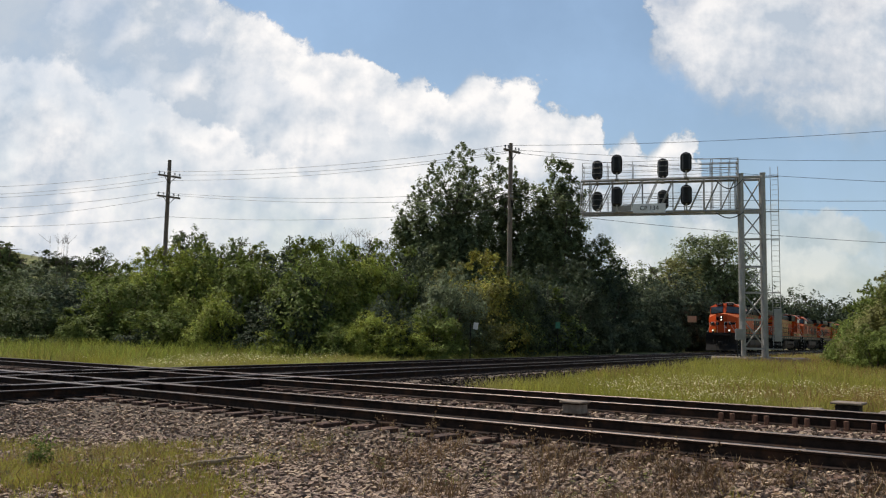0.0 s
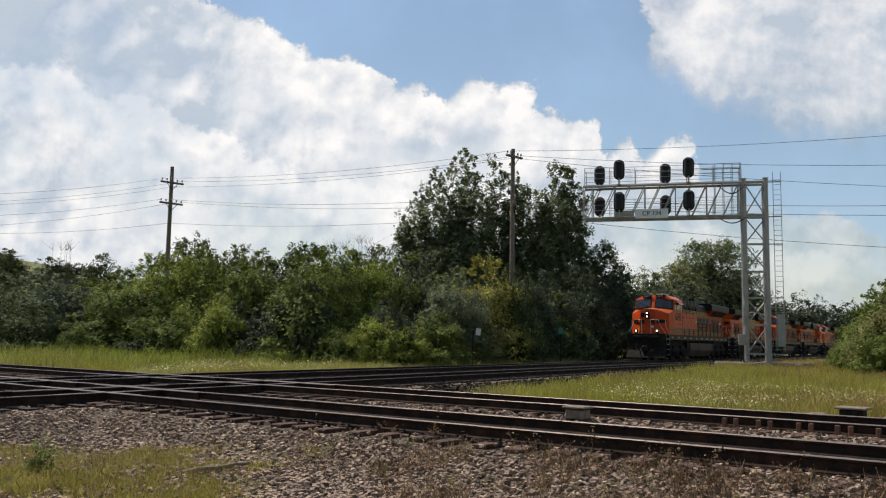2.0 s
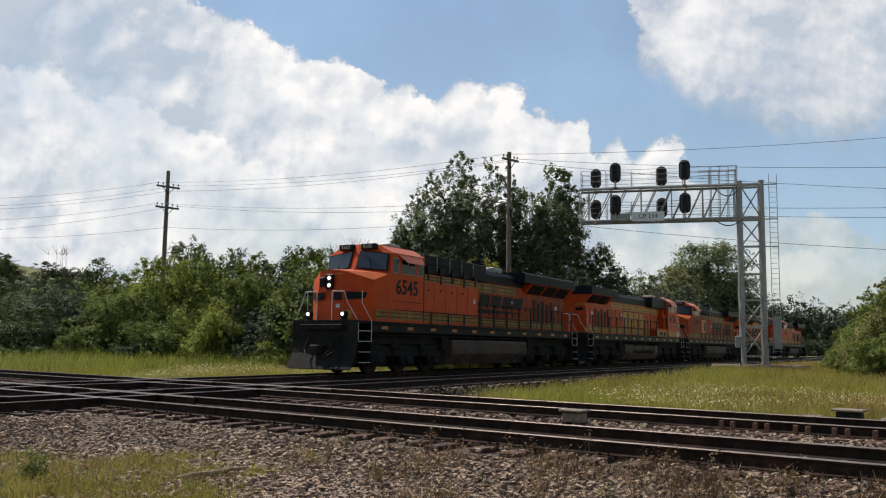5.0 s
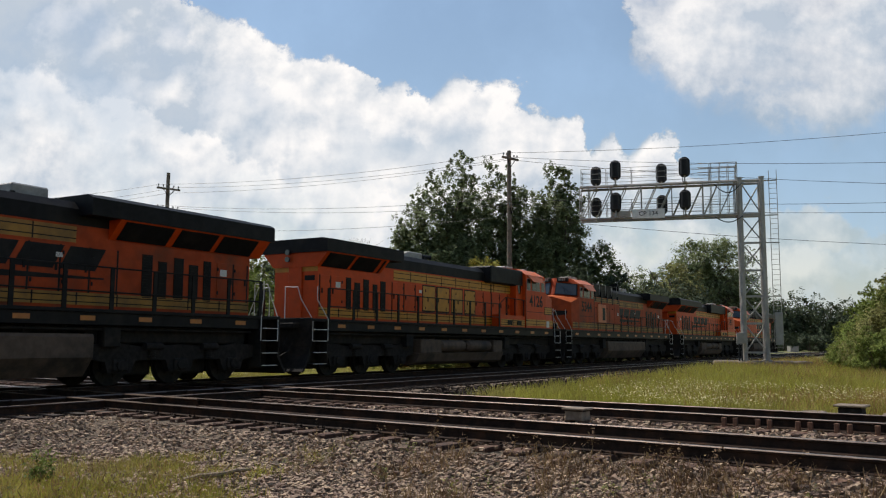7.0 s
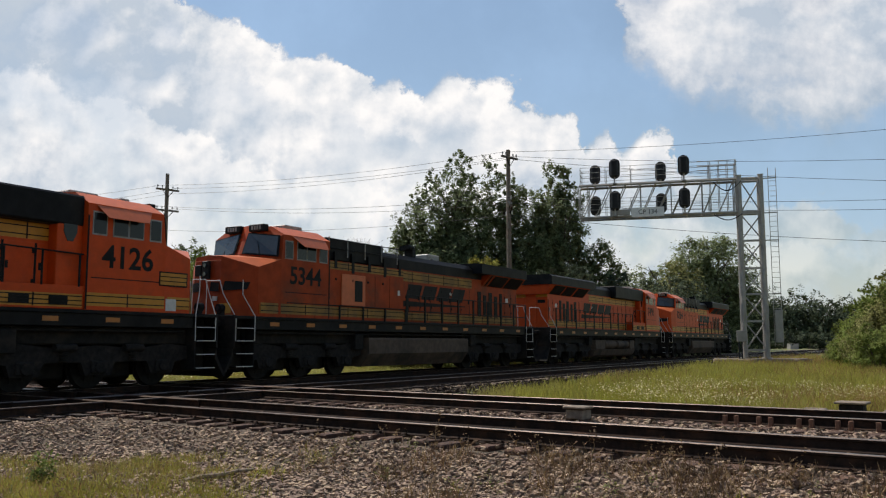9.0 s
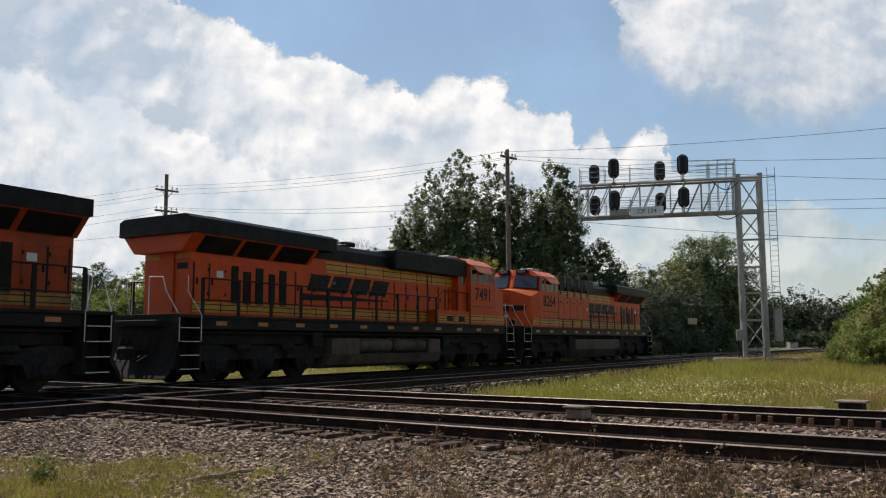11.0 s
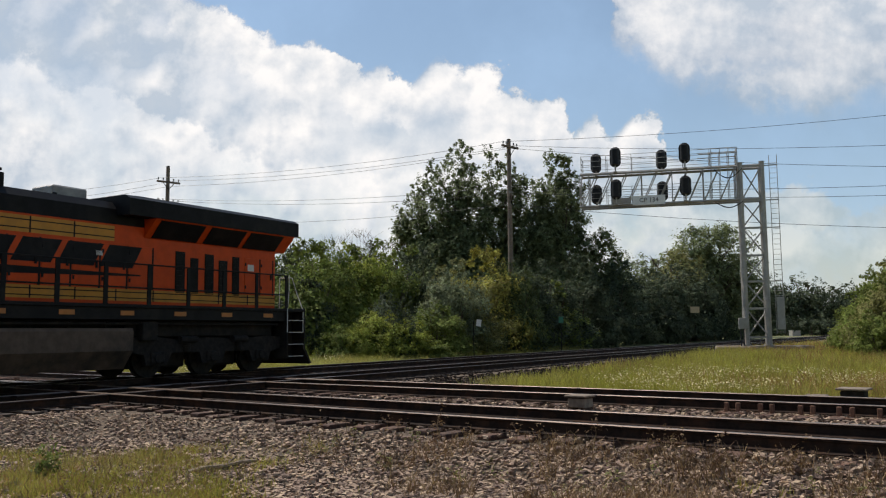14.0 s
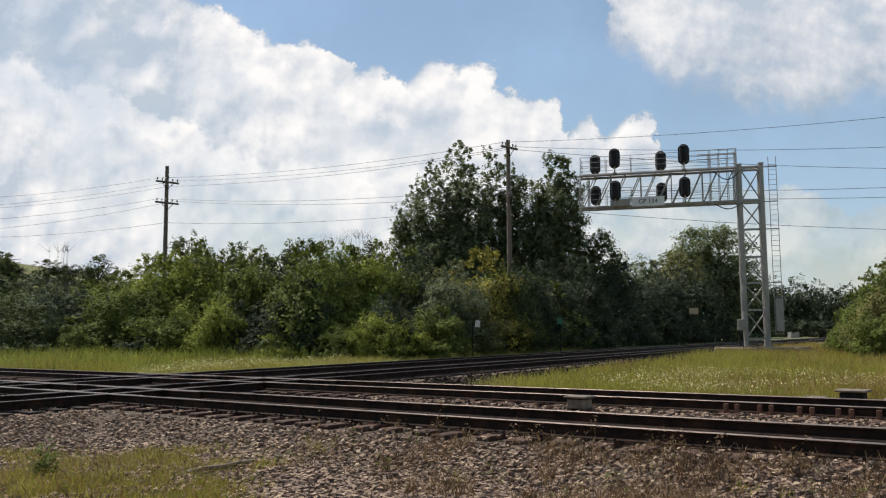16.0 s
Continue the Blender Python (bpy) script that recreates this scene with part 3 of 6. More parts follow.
def stripe(loco, s, y0, y1, z0, z1, x, lines=2):
    """A yellow band with thin black pinstripes and panel breaks."""
    body = part("stripe", shape((min(s * x, s * (x + 0.006)), max(s * x, s * (x + 0.006)), y0, y1, z0, z1)), PAINT["band"], loco, "yellow band with black pinstripes")
    bm = bmesh.new()
    for k in range(lines):
        z = z0 + (z1 - z0) * (k + 0.5) / lines
        box(bm, min(s * (x + 0.006), s * (x + 0.009)), max(s * (x + 0.006), s * (x + 0.009)), y0, y1, z - 0.013, z + 0.013)
    n = max(1, int((y1 - y0) / 1.1))
    for k in range(1, n):
        y = y0 + (y1 - y0) * k / n
        box(bm, min(s * (x + 0.009), s * (x + 0.014)), max(s * (x + 0.009), s * (x + 0.014)), y - 0.018, y + 0.018, z0, z1)
    part("pinstripe", bm, BLACK, body)


def door_panel(loco, s, y0, y1, z0, z1, x):
    """A hood door: a plate slightly proud, with hinges and a latch."""
    door = part("hood_door", shape((min(s * x, s * (x + 0.016)), max(s * x, s * (x + 0.016)), y0 + 0.03, y1 - 0.03, z0, z1), bevel=0.006), PAINT["hood"], loco)
    for z in (z0 + 0.15, z1 - 0.25):
        part("hinge", shape((*sorted((s * (x + 0.016), s * (x + 0.035))), y0 + 0.03, y0 + 0.08, z, z + 0.1)), BLACK, door)
    part("door_seam", shape((*sorted((s * x, s * (x + 0.008))), y1 - 0.028, y1 + 0.028, z0 - 0.05, z1)), BLACK, door)
    part("latch", shape((*sorted((s * (x + 0.016), s * (x + 0.04))), y1 - 0.14, y1 - 0.08, (z0 + z1) / 2 - 0.09, (z0 + z1) / 2 + 0.09)), BLACK, door)


def emblem(loco, s, y0, y1, z0, z1, x, old):
    """The mark of the railway as four plain blocks: slanted with a long wedge below, or upright and outlined."""
    step = (y1 - y0) / 4
    lean = 0.0 if old else 0.3
    wide, tall = step * (0.8 if old else 0.86), z1 - z0

    def bar(k, v0, v1, grow, lift):
        pts = []
        for u, v in ((0, v0), (1, v0), (1, v1), (0, v1)):
            along_u = k * step + u * wide + lean * v + (grow if u else -grow)
            pts.append((y0 + along_u if s > 0 else y1 - along_u, z0 + v * tall + (grow if v == v1 else -grow)))
        return prism(bmesh.new(), pts, s * (x + lift), s * (x + lift + 0.004), axis="x")
    for k in range(4):
        if old:
            part("emblem_outline", bar(k, 0.0, 1.0, 0.055, 0.0), BLACK, loco)
        part("emblem", bar(k, 0.0, 1.0, 0.0, 0.005 if old else 0.0), YELLOW if old else BLACK, loco, "yellow block of the railway's mark" if old else "slanted black block of the railway's mark")
    if not old:
        a, b = (y0 - 0.3, y1 + 0.1) if s > 0 else (y1 + 0.3, y0 - 0.1)
        turn = 1 if s > 0 else -1
        bm = bmesh.new()
        prism(bm, [(a, z0 - 0.34), (b, z0 - 0.2), (b, z0 - 0.16), (a + turn * 0.12, z0 - 0.1)], s * x, s * (x + 0.004), axis="x")
        part("wedge", bm, BLACK, loco, "long black wedge under the railway's mark")


def locomotive(number, new_model, old_paint, label, headlights=False):
    loco = empty("locomotive", Matrix(), label, "locomotive", "locomotives of the train")
    # frame and sill
    part("deck", shape((-1.5, 1.5, -10.45, 10.45, 1.86, 1.95), bevel=0.01), BLACK, loco, "black walkway deck")
    part("sill", shape((-1.44, 1.44, -9.6, 9.6, 1.55, 1.86), bevel=0.01), BLACK, loco, "black frame sill")
    part("centre_sill", shape((-0.7, 0.7, -10.3, 10.3, 1.2, 1.55)), GRIME, loco)
    for s in (-1, 1):
        for k in range(11):
            y = -8.9 + k * 1.75
            part("reflector", shape((min(s * 1.44, s * 1.447), max(s * 1.44, s * 1.447), y, y + 0.42, 1.66, 1.78)), REFLECTOR, loco, "amber reflective strip")
    for y in (-6.75, 6.75):
        bogie(loco, y)
        # dark boxes added to fill the see-through gap over each bogie
        for s in (-1, 1):
            part("underframe_box", shape((min(s * 0.86, s * 1.12), max(s * 0.86, s * 1.12), y - 3.0, y + 2.6, 1.1, 1.56), bevel=0.03), GRIME, loco, "dark filler box over the bogie")
    # fuel tank
    bm = bmesh.new()
    # air tanks hang beside a shallower right side
    prism(bm, [(-1.0, 1.33), (-1.0, 0.78), (-1.46, 0.74), (-1.3, 0.4), (-1.0, 0.28), (1.1, 0.28), (1.46, 0.75), (1.46, 1.25), (1.42, 1.33)], -3.65, 3.75)
    box(bm, -1.44, -1.0, 2.0, 3.6, 0.74, 1.3, 0.03)
    box(bm, -1.44, -1.0, -3.6, -2.7, 0.74, 1.3, 0.03)
    part("fuel_tank", bm, TANK, loco, "dusty brown-black fuel tank")
    for a, b in ((-2.55, -0.35), (-0.15, 1.95)):
        bm = bmesh.new()
        tube(bm, (-1.22, a + 0.12, 1.05), (-1.22, b - 0.12, 1.05), 0.24, 16)
        tube(bm, (-1.22, a, 1.05), (-1.22, a + 0.12, 1.05), 0.14, 16, 0.24)
        tube(bm, (-1.22, b - 0.12, 1.05), (-1.22, b, 1.05), 0.24, 16, 0.14)
        part("air_reservoir", bm, TANK, loco, "long dusty air reservoir")
    bm = bmesh.new()
    for s in (-1, 1):
        tube(bm, (s * 1.3, -9.4, 1.45), (s * 1.3, 9.4, 1.45), 0.035, 6)
        box(bm, min(s * 1.1, s * 1.4), max(s * 1.1, s * 1.4), 4.1, 4.6, 1.0, 1.5, 0.02)
        box(bm, min(s * 1.1, s * 1.4), max(s * 1.1, s * 1.4), -4.4, -3.9, 0.9, 1.45, 0.02)
    part("piping", bm, GRIME, loco)
    # nose and cab
    pts = [(0, -10.25, 1.95), (0.6, -10.25, 1.95), (1.42, -9.45, 1.95), (1.5, -8.5, 1.95),
           (0, -10.15, 3.85), (0.55, -10.15, 3.8), (1.42, -9.45, 3.48), (1.5, -8.5, 3.78), (0, -8.95, 3.96), (1.5, -6.1, 1.95), (0, -8.5, 1.95)]
    faces = [(0, 1, 5, 4), (1, 2, 6, 5), (2, 3, 7, 6), (4, 5, 6, 7, 8), (0, 1, 2, 3, 10)]
    nose = part("nose", both_sides(pts, faces, [0, 0, 0, 1, 0]), [PAINT["body"], ORANGE_ROOF], loco, "wide orange nose with angled sides")
    for s in (-1, 1):
        a, b = sorted((s * 0.62, s * 1.415))
        stripe_pts = [(s * 0.61, -10.262, 2.04), (s * 1.435, -9.36, 2.04), (s * 1.435, -9.36, 2.34), (s * 0.61, -10.262, 2.34)]
        part("stripe", slab(stripe_pts if s > 0 else stripe_pts[::-1], 0.004), YELLOW, nose, "yellow band")
        em = [(s * 0.2, -10.28, 2.72), (s * 0.56, -10.26, 2.7), (s * 0.56, -10.24, 2.98), (s * 0.24, -10.27, 3.0)]
        part("emblem", slab(em if s > 0 else em[::-1], 0.004), BLACK, nose)
        em = [(s * 0.68, -10.23, 2.72), (s * 1.22, -9.72, 2.78), (s * 1.28, -9.64, 3.0), (s * 0.72, -10.17, 3.02)]
        part("emblem", slab(em if s > 0 else em[::-1], 0.006), BLACK, nose)
    part("nose_hatch", shape((-0.52, -0.24, -10.24, -10.16, 3.2, 3.55), bevel=0.02), BLACK, nose)
    # pale strip that paints the lit upper edge of the nose
    for z, y in ((3.7, -10.16),):
        part("lit_nose_edge", shape((-0.54, 0.54, y - 0.012, y + 0.012, 3.66, 3.69)), ORANGE_ROOF, nose)
    part("tow_sign", shape((0.3, 0.5, -10.262, -10.25, 2.42, 2.56)), WHITE, nose)
    bm = shape((-0.16, 0.16, -10.3, -10.2, 3.1, 3.66), bevel=0.02)
    light_box = part("headlight_housing", bm, BLACK, nose)
    for z in (3.25, 3.52):
        bm = bmesh.new()
        tube(bm, (0, -10.3, z), (0, -10.335, z), 0.07, 16, 0.062)
        part("headlight", bm, LAMP if headlights else GLASS, light_box, "round headlight")
    for s in (-1, 1):
        bm = bmesh.new()
        tube(bm, (s * 0.8, -10.32, 2.18), (s * 0.8, -10.5, 2.18), 0.13, 14)
        box(bm, s * 0.8 - 0.1, s * 0.8 + 0.1, -10.45, -10.3, 1.95, 2.1, 0.01)
        lamp = part("ditch_light", bm, BLACK, loco, "black ditch light can")
        bm = bmesh.new()
        tube(bm, (s * 0.8, -10.5, 2.18), (s * 0.8, -10.515, 2.18), 0.07, 14)
        part("lens", bm, LAMP if headlights else GLASS, lamp)
    pts = [(1.5, -8.5, 1.95), (1.5, -8.5, 3.78), (1.5, -8.4, 4.6), (0.95, -8.38, 4.9), (0, -8.48, 4.97), (0, -8.88, 3.96), (1.5, -6.05, 1.95), (1.5, -6.05, 4.6), (0.95, -6.05, 4.92), (0, -6.05, 4.98), (0, -6.05, 1.95), (0, -8.92, 1.95)]
    faces = [(1, 2, 3, 4, 5), (0, 6, 7, 2, 1), (2, 7, 8, 3), (3, 8, 9, 4), (6, 10, 9, 8, 7), (0, 1, 5, 11)]
    cab = part("cab", both_sides(pts, faces, [0, 0, 1, 1, 0, 0]), [PAINT["body"], ORANGE_ROOF], loco, "orange crew cab with sunlight tinted into its roof")
    for s in (-1, 1):
        # windscreen on the sloping front
        def front(u, v):
            a = Vector((s * 1.42, -8.53, 3.84)).lerp(Vector((s * 1.42, -8.44, 4.56)), v)
            b = Vector((s * 0.12, -8.86, 3.99)).lerp(Vector((s * 0.12, -8.52, 4.78)), v)
            return a.lerp(b, u)
        corners = [front(0.03, 0.08), front(0.93, 0.05), front(0.93, 0.86), front(0.03, 0.92)]
        frame_pts = [front(-0.01, 0.02), front(0.97, -0.01), front(0.97, 0.91), front(-0.01, 0.98)]
        off = Vector((0, -0.06, 0.02))
        part("window_frame", slab([tuple(p + off) for p in (frame_pts if s > 0 else frame_pts[::-1])], 0.015), BLACK, cab)
        off = Vector((0, -0.085, 0.02))
        part("windscreen", slab([tuple(p + off) for p in (corners if s > 0 else corners[::-1])], 0.006), GLASS, cab, "dark reflecting windscreen")
        wipe = bmesh.new()
        tube(wipe, tuple(front(0.45, -0.05) + Vector((0, -0.11, 0.02))), tuple(front(0.6, 0.6) + Vector((0, -0.11, 0.02))), 0.012, 5)
        part("wiper", wipe, BLACK, cab)
        bm = shape((min(s * 0.2, s * 0.86), max(s * 0.2, s * 0.86), -8.66, -8.42, 4.74, 4.97), bevel=0.02)
        board = part("number_board", bm, BLACK, cab)
        for k in range(4):
            part("digit_bar", shape((s * 0.53 - 0.2 + k * 0.11, s * 0.53 - 0.13 + k * 0.11, -8.666, -8.66, 4.79, 4.92)), SILVER, board)
        # side windows, frame and awning
        for a, b in ((-8.3, -7.98), (-7.72, -7.3), (-7.24, -6.82), (-6.58, -6.22)):
            frame_ob = part("window_frame", shape((*sorted((s * 1.5, s * 1.512)), a - 0.035, b + 0.035, 3.82, 4.42)), SILVER, cab, "thin metal side window frame")
            part("pane", shape((*sorted((s * 1.512, s * 1.52)), a, b, 3.86, 4.38)), SIDE_GLASS, frame_ob, "dark side window pane")
        aw = [(s * 1.5, -8.0, 4.58), (s * 1.5, -6.3, 4.58), (s * 1.78, -6.45, 4.25), (s * 1.78, -7.7, 4.25)]
        part("awning", slab(aw if s > 0 else aw[::-1], 0.015), ORANGE_ROOF, cab, "slanted orange sun awning")
        bm = shape((min(s * 1.5, s * 1.503), max(s * 1.5, s * 1.503), -8.3, -6.2, 2.74, 2.765), (min(s * 1.5, s * 1.508), max(s * 1.5, s * 1.508), -6.1, -6.05, 1.96, 4.3))
        part("side_panel_line", bm, BLACK, cab)
        stripe(loco, s, -9.4, -8.5, 2.05, 2.38, 1.485, 2)
        if old_paint:
            # bordered yellow patch low on the side of the nose
            edge = part("nose_patch", shape((*sorted((s * 1.46, s * 1.505)), -9.3, -8.3, 2.66, 3.06), bevel=0.01), BLACK, nose)
            part("stripe", shape((*sorted((s * 1.505, s * 1.511)), -9.25, -8.35, 2.7, 3.02)), PAINT["band"], edge)
            for z in (2.8, 2.92):
                part("pinstripe", shape((*sorted((s * 1.511, s * 1.514)), -9.25, -8.35, z - 0.012, z + 0.012)), BLACK, edge)
            part("placard", shape((*sorted((s * 1.5, s * 1.512)), -8.9, -8.55, 2.0, 2.32)), WHITE, nose)
        stripe(loco, s, -8.5, -6.1, 2.05, 2.38, 1.5, 2)
        m = Matrix.Translation((s * 1.506, -7.3, 3.28)) @ pose(0, 0, 0, 0, 0, 90 * s)
        writing(number, 0.58, BLACK, m, cab, "number", "large black painted number", 0.028)
    part("roof_unit", shape((-0.2, 0.55, -7.3, -6.4, 4.94, 5.12), bevel=0.03), SILVER, cab, "beige air conditioner box")
    part("antenna", shape((-0.7, -0.4, -7.9, -7.6, 4.9, 5.02), bevel=0.02), SILVER, cab)
    # equipment cabinet on the left side, full width
    x = 1.42
    part("equipment_cabinet", shape((0.9, x, -6.1, -1.35, 1.95, 3.98), bevel=0.01), PAINT["body"], loco, "plain orange equipment cabinet behind the cab")
    for k in range(1, 5):
        y = -6.1 + k * 0.95
        part("cabinet_seam", shape((x, x + 0.007, y - 0.004, y + 0.004, 2.4, 3.62)), BLACK, loco)
        part("lifting_lug", shape((x, x + 0.05, y - 0.5, y - 0.44, 3.3, 3.38), bevel=0.01), BLACK, loco)
    part("placard", shape((x, x + 0.008, -1.75, -1.6, 2.95, 3.15)), WHITE, loco)
    if not new_model:
        hatch = part("cabinet_door", shape((x, x + 0.04, -5.3, -3.9, 2.45, 3.55), bevel=0.012), ORANGE_ROOF, loco, "bright orange cabinet door with a dark window")
        part("door_window", shape((x + 0.04, x + 0.05, -4.55, -4.1, 2.6, 3.35)), BLACK, hatch)
    stripe(loco, 1, -6.08, -1.36, 2.05, 2.38, x, 2)
    stripe(loco, 1, -6.08, -1.36, 3.68, 3.95, x, 2)
    # recessed cab entrance on the right side
    entrance = part("cab_entrance", shape((-1.32, -0.9, -6.05, -5.35, 1.95, 4.5), bevel=0.02), PAINT["body"], loco, "orange cab entrance behind the crew windows")
    part("door_window", prism(bmesh.new(), [(-5.7 + 0.2 * math.sin(k * math.pi / 4 + 0.39), 4.0 + 0.42 * math.cos(k * math.pi / 4 + 0.39)) for k in range(8)], -1.335, -1.32, axis="x"), SIDE_GLASS, entrance, "dark eight-sided door window")
    part("door_seam", shape((-1.0, -0.985, -3.32, -3.24, 1.95, 3.95)), BLACK, loco)
    # long hood
    hx = 0.98
    top = 4.45
    bm = bmesh.new()
    prism(bm, [(-hx, 1.95), (-hx, top - 0.4), (hx, top - 0.4), (hx, 1.95)], -6.1, 9.6)
    part("hood", bm, PAINT["hood"], loco, "orange engine hood")
    bm = bmesh.new()
    prism(bm, [(-hx - 0.012, top - 0.4), (-hx - 0.012, top), (-hx + 0.18, top + 0.2), (hx - 0.18, top + 0.2), (hx + 0.012, top), (hx + 0.012, top - 0.4)], -6.09, 9.62)
    part("hood_top", bm, BLACK, loco, "black hood top")
    # black blower house behind the cab with grab rails on stanchions
    part("blower_house", shape((-1.35, 1.35, -6.08, -0.4 if new_model else -2.6, 4.0, 4.78), bevel=0.05), BLACK, loco, "black electrical blower house")
    for k in range(5):
        part("bracket", shape((1.36, 1.44, -5.7 + k * 1.0, -5.55 + k * 1.0, 3.6 if k % 2 else 3.72, 4.3)), BLACK, loco)
        part("grab_post", shape((1.4, 1.43, -6.0 + k * 1.05, -5.97 + k * 1.05, 4.15, 4.8)), SILVER, loco)
    bm = bmesh.new()
    tube(bm, (1.42, -6.0, 4.74), (1.42, -1.7, 4.74), 0.018, 6)
    tube(bm, (1.42, -6.0, 4.42), (1.42, -1.7, 4.42), 0.018, 6)
    part("roof_handrail", bm, BLACK, loco)
    # radiator wings at the far end
    w0 = 3.5 if new_model else 5.0
    wz = 4.28
    peak = wz + (0.54 if new_model else 0.48)
    bm = bmesh.new()
    prism(bm, [(-1.5, wz), (-1.5, wz + 0.44), (-1.3, peak), (1.3, peak), (1.5, wz + 0.44), (1.5, wz)], w0, 10.15 if new_model else 9.75)
    part("radiator_wing", bm, BLACK, loco, "wide black overhanging radiator housing")
    bm = bmesh.new()
    prism(bm, [(-1.46, wz - 0.002), (1.46, wz - 0.002), (1.0, 3.78), (-1.0, 3.78)], w0 + 0.9, 10.0 if new_model else 9.68)
    part("wing_underside", bm, PAINT["body"], loco, "slanted orange underside of the radiator housing")
    for s in (-1, 1):
        for a, b in ((w0 + 1.1, 6.2), (6.45, 7.85), (8.05, 9.5)):
            g = [(s * 1.03, a, 3.8), (s * 1.44, a, wz - 0.04), (s * 1.44, b, wz - 0.04), (s * 1.03, b, 3.8)]
            part("grille", slab(g if s < 0 else g[::-1], 0.02), BLACK, loco, "black radiator grille")
    part("radiator_screen", shape((-1.2, 1.2, w0 + 0.4, 9.2, wz + 0.54 if new_model else wz + 0.48, wz + 0.57 if new_model else wz + 0.51)), TRUCK, loco)
    for s in (-1, 1):
        start = -1.3 if s > 0 else -6.0
        stripe(loco, s, start, w0 - 0.05, 3.6, 4.0, hx, 2)
        stripe(loco, s, start, 9.55, 2.05, 2.36, hx + 0.02, 2)
        y = start + 0.15
        while y < 4.6:
            door_panel(loco, s, y, y + 0.82, 2.4, 3.52, hx)
            y += 0.84
        for k, (a, b) in enumerate(((5.5, 5.85), (6.05, 6.35), (6.6, 6.95), (7.15, 7.5), (7.7, 8.0))):
            vent(loco, s, a, b, 2.3, 3.35 if k % 2 else 3.5, hx)
        door_panel(loco, s, 8.2, 8.9, 2.4, 3.5, hx)
        door_panel(loco, s, 8.9, 9.5, 2.4, 3.5, hx)
        part("placard", shape((min(s * (hx + 0.016), s * (hx + 0.022)), max(s * (hx + 0.016), s * (hx + 0.022)), 8.35, 8.62, 3.1, 3.3)), WHITE, loco)
        part("placard", shape((min(s * (hx + 0.016), s * (hx + 0.022)), max(s * (hx + 0.016), s * (hx + 0.022)), 2.9, 3.1, 3.2, 3.32)), WHITE, loco)
        if s > 0:
            emblem(loco, s, -0.6, 4.2, 2.92, 3.5, hx + 0.018, False)
            railing(loco, s, -1.2, 9.6, 1.35)
            railing(loco, s, -8.2, -1.3, 1.3, low=True)
        else:
            if old_paint:
                emblem(loco, s, -1.9, 2.8, 2.5, 3.5, hx + 0.018, True)
            else:
                emblem(loco, s, -0.35, 4.5, 2.92, 3.5, hx + 0.018, False)
            railing(loco, s, -3.2, 9.6, 1.35)
            # raised walkway box behind the cab
            part("battery_box", shape((-1.46, -0.99, -6.05, -3.35, 1.95, 2.52), bevel=0.012), PAINT["body"], loco, "orange battery box under the walkway")
            stripe(loco, s, -6.0, -3.4, 2.0, 2.32, 1.46, 3)
            for yy in (-5.6, -4.6):
                vent(loco, s, yy, yy + 0.5, 2.05, 2.27, 1.468)
            bm = bmesh.new()
            tube(bm, (-1.46, -6.0, 3.3), (-1.46, -3.9, 3.35), 0.021, 6)
            tube(bm, (-1.46, -3.9, 3.35), (-1.49, -3.2, 3.0), 0.021, 6)
            for yy in (-5.9, -4.9, -3.95):
                tube(bm, (-1.46, yy, 2.5), (-1.46, yy, 3.32), 0.028, 6)
            part("handrail", bm, BLACK, loco)
        for y, toward in ((-10.42, -1), (10.42, 1)):
            steps(loco, y, s, toward)
    # rear end of the hood
    bm = shape((-0.3, 0.3, 9.6, 9.66, 2.0, 3.9), bevel=0.02)
    part("end_door", bm, PAINT["body"], loco)
    bm = bmesh.new()
    for z in (4.05, 4.3):
        tube(bm, (0.25, 9.75, z), (0.25, 9.82, z), 0.1, 12)
    part("rear_light", bm, GLASS, loco)
    stripe(loco, 1, 8.5, 9.6, 3.62, 4.0, hx - 0.0, 2) if old_paint else None
    end = slab([(-0.97, 9.604, 3.62), (0.97, 9.604, 3.62), (0.97, 9.604, 4.0), (-0.97, 9.604, 4.0)], 0.005)
    part("stripe", end, YELLOW, loco)
    part("rear_number", shape((-0.85, -0.4, 9.604, 9.61, 3.3, 3.48)), BLACK, loco)
    # horns, vents, roof clutter
    bm = bmesh.new()
    for k in range(3):
        tube(bm, (0.45 + k * 0.15, 0.45, 5.0 + 0.03 * k), (0.45 + k * 0.15, -0.05, 5.0 + 0.03 * k), 0.035, 8, 0.11)
    box(bm, 0.4, 0.8, 0.25, 0.5, 4.62, 4.98, 0.01)
    part("horn", bm, BLACK, loco, "cluster of black air horns")
    part("exhaust_hatch", shape((-0.45, 0.45, 2.0, 3.0, 4.62, 4.96), bevel=0.04), SILVER, loco, "grey exhaust hatch")
    for k, (a, b) in enumerate(((-1.9, -1.2), (4.6, 5.4), (7.2, 8.4))):
        part("roof_hatch", shape((-0.5, 0.5, a, b, 4.64, 4.7 if k == 0 else 4.72), bevel=0.015), BLACK, loco)
    for y in (-0.6, 1.8, 3.9):
        part("lifting_eye", shape((0.7, 0.76, y, y + 0.12, 4.55, 4.7), bevel=0.01), BLACK, loco)
    for s in (-1, 1):
        for k in range(9):
            y = -4.3 + k * 1.05
            bm = bmesh.new()
            tube(bm, (s * 1.18, y, 1.45), (s * 1.18, y + 0.35, 0.95), 0.03, 5)
            tube(bm, (s * 1.18, y, 1.45), (s * 1.34, y, 1.5), 0.03, 5)
            part("pipe_bracket", bm, GRIME, loco)
